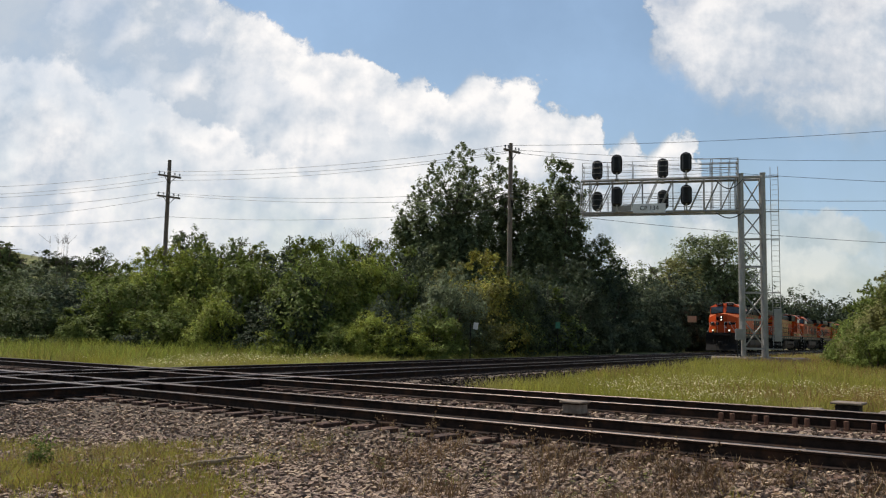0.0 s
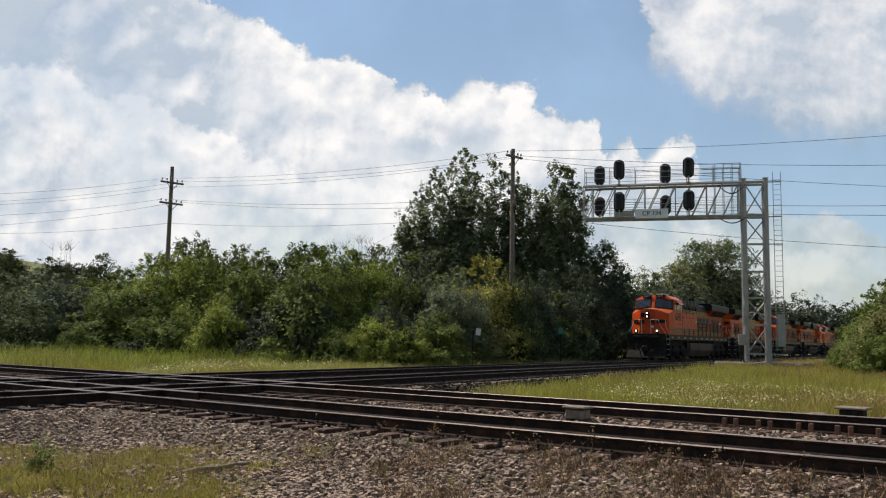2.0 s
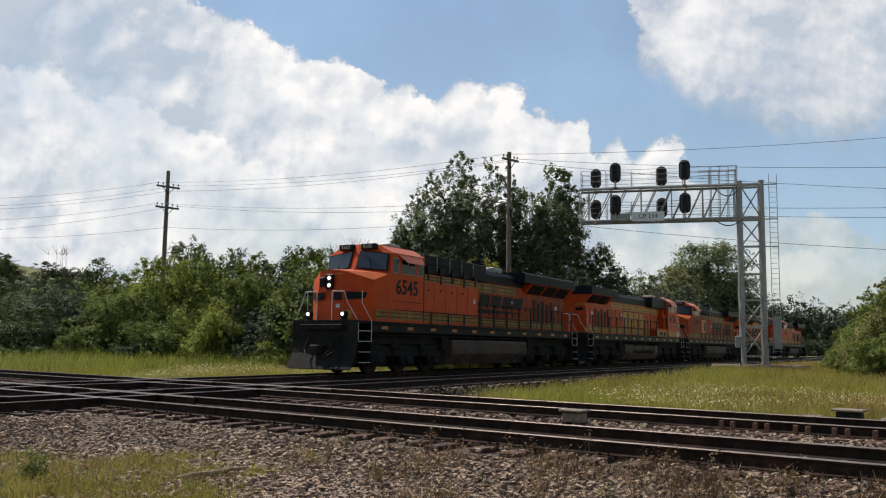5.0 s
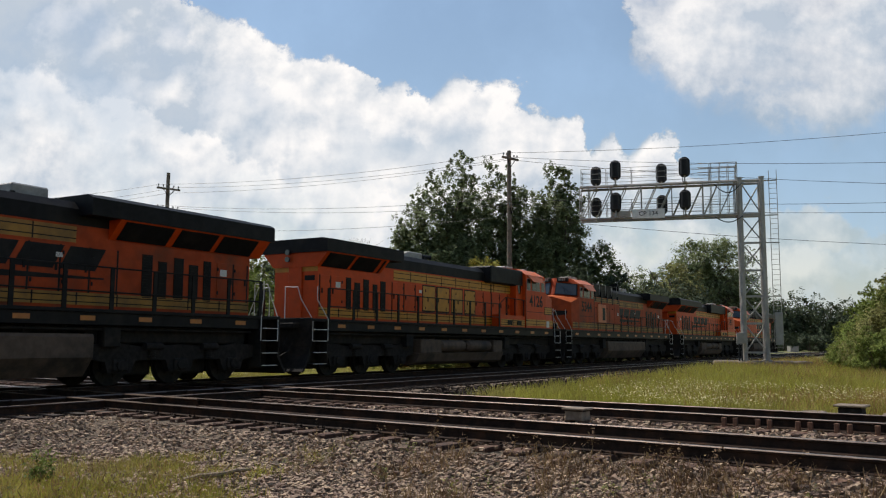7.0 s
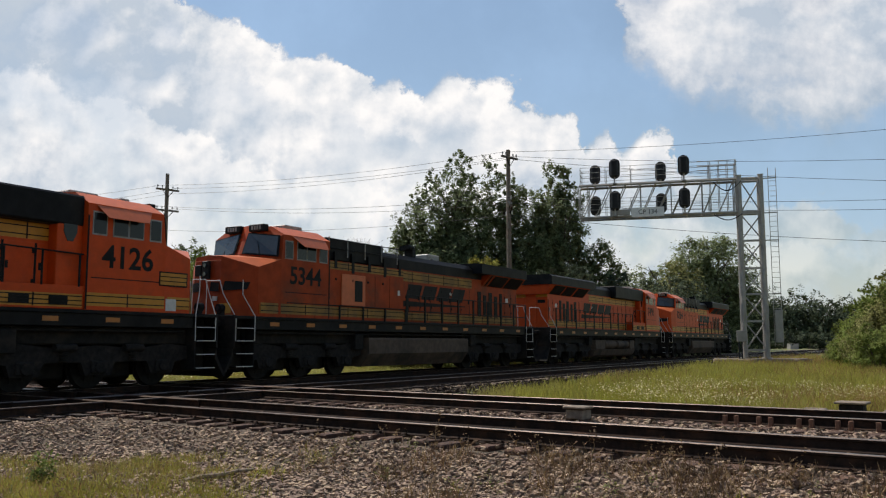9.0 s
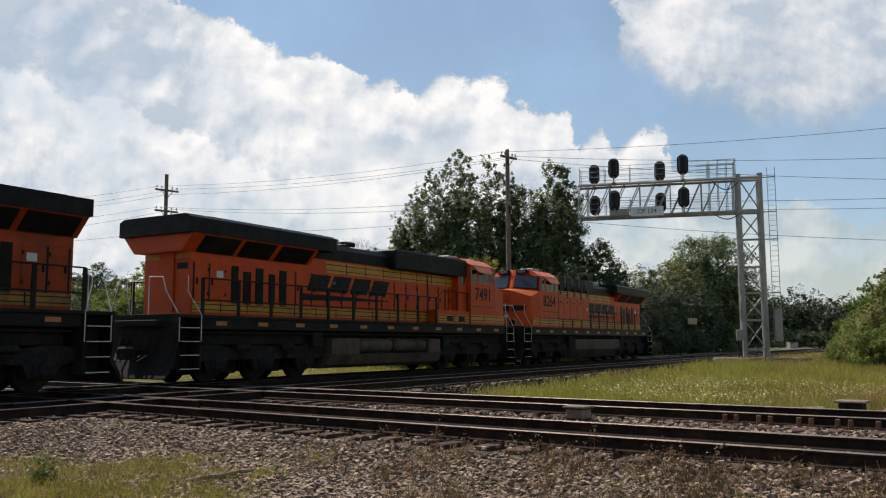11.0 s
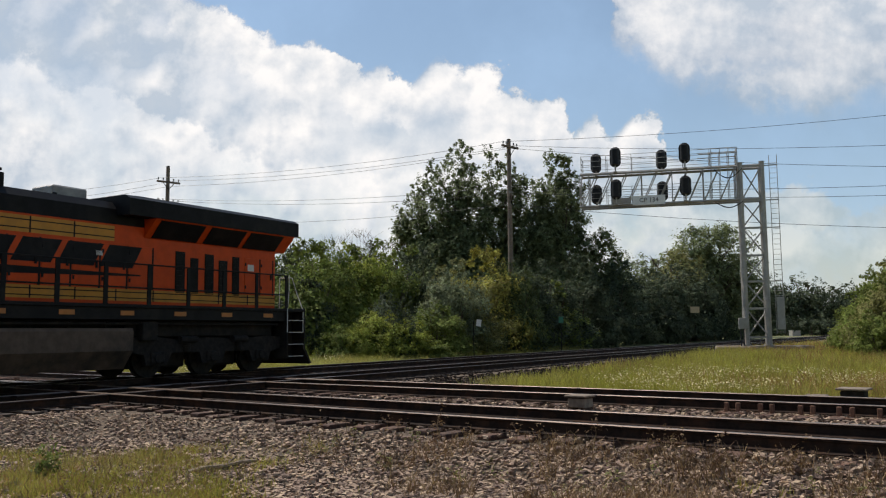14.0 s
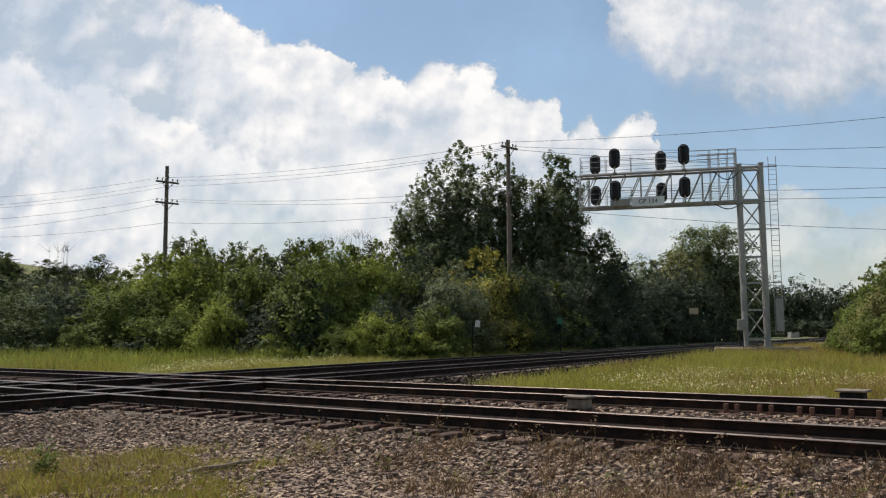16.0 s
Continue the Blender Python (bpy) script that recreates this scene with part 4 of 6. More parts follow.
    # ends: anticlimber, plow, coupler, hoses
    for s in (-1, 1):
        y = s * 10.45
        bm = bmesh.new()
        box(bm, -1.5, 1.5, *sorted((y, y + s * 0.06)), 1.0, 1.97, 0.01)
        box(bm, -0.95, 0.95, *sorted((y, y + s * 0.3)), 1.62, 1.8, 0.02)
        prism(bm, [(y + s * 0.05, 1.0), (y + s * 0.1, 0.75), (y + s * 0.42, 0.2), (y + s * 0.36, 0.17), (y, 0.7)], -1.45, 1.45, axis="x")
        part("pilot", bm, GRIME, loco, "black pilot with snow plow")
        bm = bmesh.new()
        box(bm, -0.12, 0.12, *sorted((s * 10.3, s * 10.95)), 0.78, 0.98, 0.02)
        box(bm, -0.2, 0.2, *sorted((s * 10.85, s * 11.13)), 0.7, 1.06, 0.05)
        part("coupler", bm, GRIME, loco, "steel knuckle coupler")
        for h in (-0.75, -0.45, 0.45, 0.75):
            bm = bmesh.new()
            tube(bm, (h, y + s * 0.05, 1.3), (h * 0.95, y + s * 0.28, 0.85), 0.03, 6)
            tube(bm, (h * 0.95, y + s * 0.28, 0.85), (h * 0.6, y + s * 0.5, 0.65), 0.03, 6)
            part("air_hose", bm, GRIME, loco)
    return loco


TRAIN, BACKWARDS = [], set()
for i, (number, new_model, old_paint, back, label) in enumerate((
        ("6545", True, False, False, "orange and black leading diesel locomotive with lit headlights"),
        ("4126", False, True, True, "orange diesel locomotive with yellow block mark, running backwards"),
        ("5344", False, False, False, "faded orange diesel locomotive with wide nose coupled in the train"),
        ("7491", True, False, True, "orange and black diesel locomotive with overhanging radiator, running backwards"),
        ("8264", True, False, False, "orange diesel locomotive with wide nose at the end of the train"))):
    PAINT["body"] = SOOTY_ORANGE if number == "5344" else ORANGE
    PAINT["hood"], PAINT["band"] = (SOOTY_ORANGE, SOOTY_YELLOW) if number in ("5344", "6545") else (ORANGE, YELLOW)
    ob = locomotive(number, new_model, old_paint, label, headlights=i == 0)
    ob.rotation_euler.z = math.pi if back else 0.0
    if back:
        BACKWARDS.add(ob.name)
    TRAIN.append((ob, 100.55 + 22.3 * i + (0.0, 0.25, -0.4, 0.35, 0.1)[i]))

# ---- signal gantry beside the train's line ----
def signal_gantry():
    """Two round legs braced together carry a truss out over both tracks; local x runs along the truss away from the legs, over the rails."""
    base = Vector((18.62, 50.75, 0.0))
    m = Matrix.Translation(base) @ pose(0, 0, 0, 0, 0, 165)
    g = empty("signal_gantry", m, "galvanised cantilever signal gantry spanning both tracks", "signal gantry")
    # four round legs: local x towards the tracks, local y along them
    for x in (0.62, -0.62):
        for y in (-0.5, 0.5):
            bm = bmesh.new()
            tube(bm, (x, y, 0.25), (x, y, 11.15), 0.145, 16)
            tube(bm, (x, y, 11.15), (x, y, 11.2), 0.18, 16)
            tube(bm, (x, y, 0.2), (x, y, 0.26), 0.26, 16)
            part("leg", bm, GALVANISED, g, "round galvanised leg")
    levels = [0.7, 2.4, 4.0, 5.55, 7.2, 8.85, 10.95]
    for y in (0.5,):
        for a, b in zip(levels, levels[1:]):
            bm = bmesh.new()
            tube(bm, (-0.55, y, a + 0.1), (0.55, y, b - 0.1), 0.04, 6)
            tube(bm, (0.55, y - 0.03, a + 0.1), (-0.55, y - 0.03, b - 0.1), 0.04, 6)
            part("brace", bm, GALVANISED, g)
        for z in levels:
            bm = shape((-0.75, 0.75, y - 0.06, y + 0.06, z - 0.06, z + 0.06))
            part("strut", bm, GALVANISED, g)
    for x in (-0.62, 0.62):
        for z in levels:
            part("strut", shape((x - 0.05, x + 0.05, -0.5, 0.5, z - 0.05, z + 0.05)), GALVANISED, g)
    # truss: two lower and two upper chords
    reach = 10.2
    low, high = 8.95, 10.98
    for y in (-0.5, 0.5):
        for z in (low, high):
            bm = bmesh.new()
            tube(bm, (-0.6, y, z), (reach, y, z), 0.08, 10)
            part("chord", bm, GALVANISED, g, "pipe chord of the truss")
        n = 10
        for k in range(n):
            a = 0.9 + k * (reach - 1.0) / n
            bm = bmesh.new()
            tube(bm, (a, y, high), (a + (reach - 1.0) / n, y, low), 0.032, 6)
            part("web_member", bm, GALVANISED, g)
            if k % 2 == 0:
                bm = bmesh.new()
                tube(bm, (a, y, high), (a, y, low), 0.035, 6)
                part("web_member", bm, GALVANISED, g)
    for z in (low, high):
        for k in range(11):
            a = 0.9 + k * (reach - 1.0) / 10
            bm = bmesh.new()
            tube(bm, (a, -0.5, z), (a, 0.5, z), 0.035, 6)
            part("cross_member", bm, GALVANISED, g)
    part("grating", shape((0.7, reach, -0.42, 0.42, high + 0.09, high + 0.12)), GALVANISED, g)
    # walkway rails on both decks
    for z0 in (high + 0.1, low + 0.1):
        for y in (-0.6, 0.6):
            bm = bmesh.new()
            bm.free()
            for h in (0.38, 0.72, 1.05):
                bm = bmesh.new()
                tube(bm, (0.8, y, z0 + h), (reach - 0.1, y, z0 + h), 0.014, 6)
                part("handrail", bm, GALVANISED, g)
            for k in range(7):
                x = 0.8 + k * (reach - 0.9) / 6
                bm = bmesh.new()
                tube(bm, (x, y, z0), (x, y, z0 + 1.06), 0.02, 6)
                part("rail_post", bm, GALVANISED, g)
    for h in (0.38, 0.72, 1.05):
        for x in (reach - 0.1, 0.8):
            bm = bmesh.new()
            tube(bm, (x, -0.6, high + h), (x, 0.6, high + h), 0.022, 6)
            part("handrail", bm, GALVANISED, g)
    # taller cage where the ladder lands on the deck
    for x in (0.75, 1.25, 1.75, 2.25):
        for y in (-0.62, 0.62):
            bm = bmesh.new()
            tube(bm, (x, y, low + 0.1), (x, y, high + 1.16), 0.022, 6)
            part("rail_post", bm, GALVANISED, g)
    for z in (high + 1.16, high + 0.85):
        for y in (-0.62, 0.62):
            bm = bmesh.new()
            tube(bm, (0.75, y, z), (3.0, y, z), 0.022, 6)
            part("handrail", bm, GALVANISED, g)
    # frames of rail round each pair of heads, and hangers below the far end
    for x in (reach, reach - 0.55):
        for y in (-0.5, 0.5):
            bm = bmesh.new()
            tube(bm, (x, y, low), (x, y, high), 0.035, 6)
            part("hanger", bm, GALVANISED, g)
    # eight signal heads on posts: of each pair one stands on the near side of the truss and one on the far side
    for x, y in HEADS_AT:
        for z in (low + 0.95, high + 0.95):
            bm = bmesh.new()
            outline = []
            for k in range(24):
                a = 2 * math.pi * k / 24
                cx = 0.0
                cz = 0.3 if math.sin(a) > 0 else -0.3
                outline.append((cx + 0.34 * math.cos(a), cz + 0.34 * math.sin(a)))
            prism(bm, outline, 0.02, 0.06)
            box(bm, -0.24, 0.24, 0.06, 0.34, -0.52, 0.52, 0.05)
            head = part("signal_head", bm, SIGNAL, g, "black oval signal head with three hoods", Matrix.Translation((x, y, z)))
            for k in (-1, 0, 1):
                hood = bmesh.new()
                tube(hood, (0, 0.34, k * 0.31), (0, 0.02, k * 0.31), 0.14, 14, 0.14)
                tube(hood, (0, -0.3, k * 0.31 + 0.02), (0, 0.02, k * 0.31), 0.13, 14, 0.15)
                part("hood", hood, SIGNAL, head)
            bm = bmesh.new()
            tube(bm, (x, y + 0.12, z - 0.95), (x, y + 0.12, z - 0.4), 0.05, 8)
            box(bm, x - 0.12, x + 0.12, *((0.5, 0.95) if y > 0 else (-1.0, -0.5)), z - 0.97, z - 0.9)
            part("head_post", bm, GALVANISED, g)
    # name board
    board = part("name_board", shape((SIGN_AT - 0.98, SIGN_AT + 0.98, 0.68, 0.72, low - 0.08, low + 0.5)), BOARD_WHITE, g, "pale name board reading CP 134")
    writing("CP 134", 0.28, SIGNAL, Matrix.Translation((SIGN_AT, 0.726, low + 0.21)) @ pose(0, 0, 0, 0, 0, 180), board, "lettering")
    part("junction_box", shape((SIGN_AT + 1.05, SIGN_AT + 2.2, 0.66, 0.76, low + 0.06, low + 0.42), bevel=0.02), GALVANISED, g)
    # cable loops by the legs
    for z, r in ((high - 0.15, 0.55), (low - 0.12, 0.35)):
        bm = bmesh.new()
        pts = [(2.1 - 1.6 * k / 10, 0.62, z - r * math.sin(math.pi * k / 10)) for k in range(11)]
        rings = [[bm.verts.new((x, y + 0.035 * math.cos(a), zz + 0.035 * math.sin(a))) for a in (0, 1.047, 2.094, 3.142, 4.189, 5.236)] for x, y, zz in pts]
        for p, q in zip(rings, rings[1:]):
            for j in range(6):
                bm.faces.new((p[j], p[(j + 1) % 6], q[(j + 1) % 6], q[j]))
        part("cable", bm, SIGNAL, g, "sagging black signal cable")
    # ladder beside the outer leg
    lx = -1.22
    for x in (lx - 0.26, lx + 0.18):
        bm = bmesh.new()
        tube(bm, (x, 0.5, 0.9), (x, 0.5, 11.55), 0.02, 6)
        part("ladder_rail", bm, GALVANISED, g)
    for k in range(34):
        bm = bmesh.new()
        tube(bm, (lx - 0.26, 0.5, 1.0 + k * 0.305), (lx + 0.18, 0.5, 1.0 + k * 0.305), 0.013, 5)
        part("rung", bm, GALVANISED, g)
    for z in (0.7, 4.0, 7.2, 8.85, 10.95):
        part("ladder_bracket", shape((lx - 0.3, -0.6, 0.42, 0.48, z - 0.03, z + 0.03)), GALVANISED, g)
    # cabinets on the legs, concrete footing
    part("control_cabinet", shape((-1.5, -1.08, 0.6, 0.8, 1.15, 3.05), bevel=0.02), GALVANISED, g, "pale narrow control cabinet")
    part("control_cabinet", shape((0.55, 1.1, 0.66, 0.95, 1.2, 1.85), bevel=0.02), GALVANISED, g, "small grey control cabinet")
    part("conduit", shape((0.78, 0.86, 0.7, 0.78, 0.1, 1.2), (0.95, 1.02, 0.7, 0.78, 0.1, 1.2)), SIGNAL, g)
    part("footing", shape((-3.0, 2.4, -1.2, 1.3, -0.4, 0.2), bevel=0.08), CONCRETE, g, "weathered concrete footing")
    return g


HEADS_AT = ((9.28, -0.85), (7.95, 0.78), (5.18, -0.85), (3.8, 0.78))
SIGN_AT = 6.0
signal_gantry()


# ---- utility poles and their wires ----
def insulator(bm, x, y, z):
    tube(bm, (x, y, z), (x, y, z + 0.12), 0.02, 6)
    tube(bm, (x, y, z + 0.1), (x, y, z + 0.24), 0.06, 8, 0.045)


def utility_pole(name_pose, height, arms, label):
    p = empty("utility_pole", name_pose, label, "utility pole", "utility poles")
    bm = bmesh.new()
    tube(bm, (0, 0, -0.2), (0, 0, height), 0.2, 12, 0.14)
    part("pole", bm, WOOD, p, "weathered round wooden pole")
    for z, half in arms:
        arm = part("crossarm", shape((-half, half, -0.18, -0.06, z - 0.07, z + 0.07)), WOOD, p)
        for x in (-half + 0.12, -half * 0.45, half * 0.45, half - 0.12):
            ins = bmesh.new()
            insulator(ins, x, -0.12, z + 0.07)
            part("insulator", ins, SILVER, arm)
        bm = bmesh.new()
        for s in (-1, 1):
            tube(bm, (s * half * 0.5, -0.19, z - 0.05), (0, -0.16, z - 0.6), 0.025, 5)
        part("arm_brace", bm, TRUCK, p)
    return p


POLE_A, POLE_B = Vector((-21.75, 66, 0)), Vector((4.5, 57, 0))
line_way = math.degrees(math.atan2((POLE_B - POLE_A).y, (POLE_B - POLE_A).x))
utility_pole(Matrix.Translation(POLE_A) @ pose(0, 0, 0, 0, 0, line_way + 62), 14.5, ((13.2, 0.95), (11.55, 0.95)), "weathered wooden utility pole with two crossarms above the bushes")
utility_pole(Matrix.Translation(POLE_B) @ pose(0, 0, 0, 0, 0, line_way + 62), 14.3, ((13.75, 0.8), (10.4, 0.2)), "brown wooden utility pole in front of the poplars")


def wire(a, b, sag, label="thin overhead wire"):
    bm = bmesh.new()
    a, b = Vector(a), Vector(b)
    pts = []
    n = 24
    for k in range(n + 1):
        t = k / n
        p = a.lerp(b, t)
        p.z -= 4 * sag * t * (1 - t)
        pts.append(p)
    across = (b - a).cross(Vector((0, 0, 1))).normalized() * 0.013
    rings = [[bm.verts.new(p + v) for v in (across, Vector((0, 0, 0.013)), -across, Vector((0, 0, -0.013)))] for p in pts]
    for r, t in zip(rings, rings[1:]):
        for k in range(4):
            bm.faces.new((r[k], r[(k + 1) % 4], t[(k + 1) % 4], t[k]))
    return tagged(mesh_object("overhead_wire", bm, SIGNAL), label, "overhead wire", "overhead wires")


for za, zb, side, left, right in ((13.45, 14.0, -0.8, -0.6, -0.47), (13.45, 14.0, 0.8, -1.1, -3.1), (12.9, 13.7, 0.1, -0.9, -5.1), (11.8, 10.9, -0.8, -0.86, -2.4), (11.8, 10.7, 0.7, -1.7, -2.7), (10.0, 9.8, 0.0, -0.2, -4.7)):
    off = Vector((side * 0.5, side * 0.86, 0))
    a, b = POLE_A + off + Vector((0, 0, za)), POLE_B + off + Vector((0, 0, zb))
    wire(a, b, 0.5, "thin black wire strung between two utility poles")
    wire(a, a + Vector((-24, 6, left)), 0.5, "thin black wire running off beyond the bushes")
    wire(b, b + Vector((39, -13, right + 1.05)), 0.7, "thin black wire running over the tracks")


# ---- small trackside things ----
def small_sign(m, w, h, post, colour, label, tilt=0):
    s = empty("trackside_sign", m, label, "sign", "trackside signs")
    bm = bmesh.new()
    tube(bm, (0, 0.03, -0.2), (0, 0.03, post), 0.03, 6)
    part("post", bm, TRUCK, s)
    part("plate", shape((-w / 2, w / 2, -0.01, 0.01, post - h * 0.8, post + h * 0.3), bevel=0.004), colour, s, "", pose(0, 0, 0, 0, tilt, 0))
    return s


GREEN_SIGN = material("green_sign_paint", (0.02, 0.16, 0.09), 0.5, vary=0.1)
TAN_SIGN = material("faded_tan_sign_paint", (0.5, 0.4, 0.24), 0.6, vary=0.1)
small_sign(pose(1.55, 45.6, -0.1), 0.26, 0.33, 1.86, WHITE, "small white metal sign leaning at the grass edge", 9)
small_sign(pose(7.45, 54.5, -0.1), 0.3, 0.36, 2.1, GREEN_SIGN, "small green metal sign before dark bushes", 0)
small_sign(pose(26.5, 90, -0.1), 0.95, 0.6, 3.6, TAN_SIGN, "faded tan metal sign before dark trees", 0)


def junction_box():
    b = empty("trackside_box", CROSS_LINE @ pose(12.95, 6.93, -0.15) @ Matrix.Scale(0.86, 4), "weathered concrete cable box with rusty lid between the tracks", "cable box")
    part("body", shape((-0.17, 0.17, -0.19, 0.19, 0.0, 0.2), bevel=0.015), CONCRETE, b)
    part("lid", shape((-0.21, 0.21, -0.24, 0.24, 0.2, 0.24), bevel=0.012), CONCRETE, b, "flat lid with a rusty rim")
    part("rim", shape((-0.19, 0.19, -0.21, 0.21, 0.175, 0.202)), RAIL_SIDE, b, "rusty steel rim")
    for y in (-0.14, 0.14):
        part("foot", shape((-0.16, 0.16, y - 0.05, y + 0.05, -0.12, 0.0)), TIE, b)
    return b


junction_box()


def switch_machine():
    b = empty("switch_machine", CROSS_LINE @ pose(18.1, 3.72, -0.36) @ Matrix.Scale(0.72, 4), "low grey switch machine beside the track", "switch machine")
    part("body", shape((-0.26, 0.26, -0.3, 0.3, 0.1, 0.4), bevel=0.03), TRUCK, b)
    part("lid", shape((-0.36, 0.36, -0.4, 0.4, 0.41, 0.47), bevel=0.02), CONCRETE, b, "pale raised lid")
    part("motor", shape((-0.25, 0.25, -1.5, -0.75, 0.1, 0.28), bevel=0.05), CONCRETE, b)
    part("motor_cover", shape((-0.2, 0.2, 0.65, 1.3, 0.1, 0.26), bevel=0.05), CONCRETE, b)
    part("base_plate", shape((-0.45, 0.45, -1.6, 1.4, 0.0, 0.1)), TIE, b)
    bm = bmesh.new()
    tube(bm, (-0.3, 0.2, 0.16), (-1.6, 0.2, 0.16), 0.03, 6)
    part("throw_rod", bm, RAIL_SIDE, b)
    return b


switch_machine()
# steel joint bars and braces on the far track of the crossing line
for k, m in enumerate((2.4, 2.95, 3.5, 4.1, 4.63)):
    clamp = empty("rail_brace", CROSS_LINE @ pose(CROSS_RAILS[1] - 0.09, m, -0.2), "rusty steel rail brace bolted beside the rail", "rail brace", "rail braces")
    for dy in (-0.09, 0.09):
        part("upright", shape((-0.06, 0.0, dy - 0.035, dy + 0.035, 0.0, 0.165), bevel=0.008), RUST, clamp)
    part("base", shape((-0.22, 0.0, -0.2, 0.2, -0.02, 0.015)), RUST, clamp)



def equipment_hut():
    h = empty("equipment_hut", pose(66.5, 162, -0.1, 0, 0, 12) @ Matrix.Scale(0.62, 4), "small grey metal equipment hut far down the line", "hut")
    part("body", shape((-1.4, 1.4, -0.9, 0.9, 0.0, 1.7), bevel=0.03), GALVANISED, h)
    part("roof", shape((-1.5, 1.5, -1.0, 1.0, 1.7, 1.82), bevel=0.03), GALVANISED, h)


equipment_hut()


def fallen_branch():
    b = empty("fallen_branch", pose(-2.62, 10.1, ground_z(-2.62, 10.1) + 0.03), "pale brown dead branch lying on the gravel", "branch")
    bm = bmesh.new()
    pts = [(-0.3, -0.36, 0.0), (-0.14, -0.2, 0.03), (0.02, 0.0, 0.02), (0.2, 0.12, 0.05), (0.34, 0.3, 0.04)]
    for k, (p, q) in enumerate(zip(pts, pts[1:])):
        tube(bm, p, q, 0.035 - 0.004 * k, 7, 0.031 - 0.004 * k)
    tube(bm, pts[2], (0.1, 0.2, 0.1), 0.014, 5, 0.006)
    part("wood", bm, DEADWOOD, b)


fallen_branch()

# ---- vegetation ----
def leaf_cloud(rng, lobes, count, size, up=0.45, per=26, spray=0.2, rise=0.25):
    """Leaves (bent diamonds) in sprays that sprout from lobes (x, y, z, rx, ry, rz). per: leaves on a spray; spray: its length in parts of the lobe; rise: how far sprays turn upwards."""
    lobes = np.array(lobes)
    area = lobes[:, 3] * lobes[:, 5]
    sprays = max(1, count // per)
    pick = rng.choice(len(lobes), sprays, p=area / area.sum())
    d = rng.normal(size=(sprays, 3))
    d /= np.linalg.norm(d, axis=1)[:, None]
    d[:, 2] = np.where((d[:, 2] < -0.25) & (rng.random(sprays) < 0.65), -d[:, 2], d[:, 2])
    r = 0.62 + 0.4 * rng.random(sprays) ** 0.6
    root = lobes[pick, :3] + d * r[:, None] * lobes[pick, 3:6]
    axis = d + rng.normal(size=(sprays, 3)) * 0.35 + np.array([0, 0, rise])
    axis /= np.linalg.norm(axis, axis=1)[:, None]
    reach = spray * lobes[pick, 3] * (0.5 + 1.0 * rng.random(sprays)) + size * 1.5
    root, axis, reach, out = (np.repeat(a, per, axis=0) for a in (root, axis, reach, d))
    count = len(root)
    t = rng.random(count)
    wide = (reach * (0.52 - 0.34 * t))[:, None]
    c = root + axis * (t * reach * 1.5)[:, None] + rng.normal(size=(count, 3)) * wide
    n = axis * 0.25 + out * 0.75 + rng.normal(size=(count, 3)) * 0.36 + np.array([0, 0, up])
    n /= np.linalg.norm(n, axis=1)[:, None]
    a = np.cross(n, rng.normal(size=(count, 3)))
    a /= np.linalg.norm(a, axis=1)[:, None] + 1e-9
    b = np.cross(n, a)
    s = size * (0.6 + 0.8 * rng.random(count))[:, None]
    v = np.empty((count, 4, 3))
    v[:, 0] = c - a * s
    v[:, 1] = c - b * s * 0.58 + n * s * 0.18
    v[:, 2] = c + a * s
    v[:, 3] = c + b * s * 0.58 + n * s * 0.18
    return v.reshape(-1, 3)


def quad_mesh(name, verts, mat):
    n = len(verts) // 4
    me = bpy.data.meshes.new(name)
    me.vertices.add(len(verts))
    me.vertices.foreach_set("co", np.asarray(verts, dtype=np.float32).ravel())
    me.loops.add(n * 4)
    me.loops.foreach_set("vertex_index", np.arange(n * 4, dtype=np.int32))
    me.polygons.add(n)
    me.polygons.foreach_set("loop_start", np.arange(0, n * 4, 4, dtype=np.int32))
    me.materials.append(mat)
    me.update(calc_edges=True)
    return me


def limbs(rng, height, spread, trunk, count, start=0.15):
    """A tapered trunk with limbs that fork."""
    bm = bmesh.new()
    top = Vector((rng.normal() * 0.1 * spread, rng.normal() * 0.1 * spread, height * 0.8))
    tube(bm, (0, 0, -0.2), tuple(top * 0.5), trunk, 8, trunk * 0.65)
    tube(bm, tuple(top * 0.5), tuple(top), trunk * 0.65, 7, trunk * 0.2)
    for k in range(count):
        t = start + (0.85 - start) * k / count
        p = top * t
        a = rng.random() * 6.283
        q = p + Vector((math.cos(a) * spread * (0.4 + 0.4 * rng.random()), math.sin(a) * spread * (0.4 + 0.4 * rng.random()), height * (0.12 + 0.16 * rng.random())))
        tube(bm, tuple(p), tuple(q), trunk * 0.45 * (1.1 - t), 6, trunk * 0.2)
        for _ in range(2):
            e = q + Vector((rng.normal() * spread * 0.25, rng.normal() * spread * 0.25, height * 0.12 * rng.random()))
            tube(bm, tuple(q), tuple(e), trunk * 0.2, 5, trunk * 0.05)
    return bm


BUSH_MESHES = {}


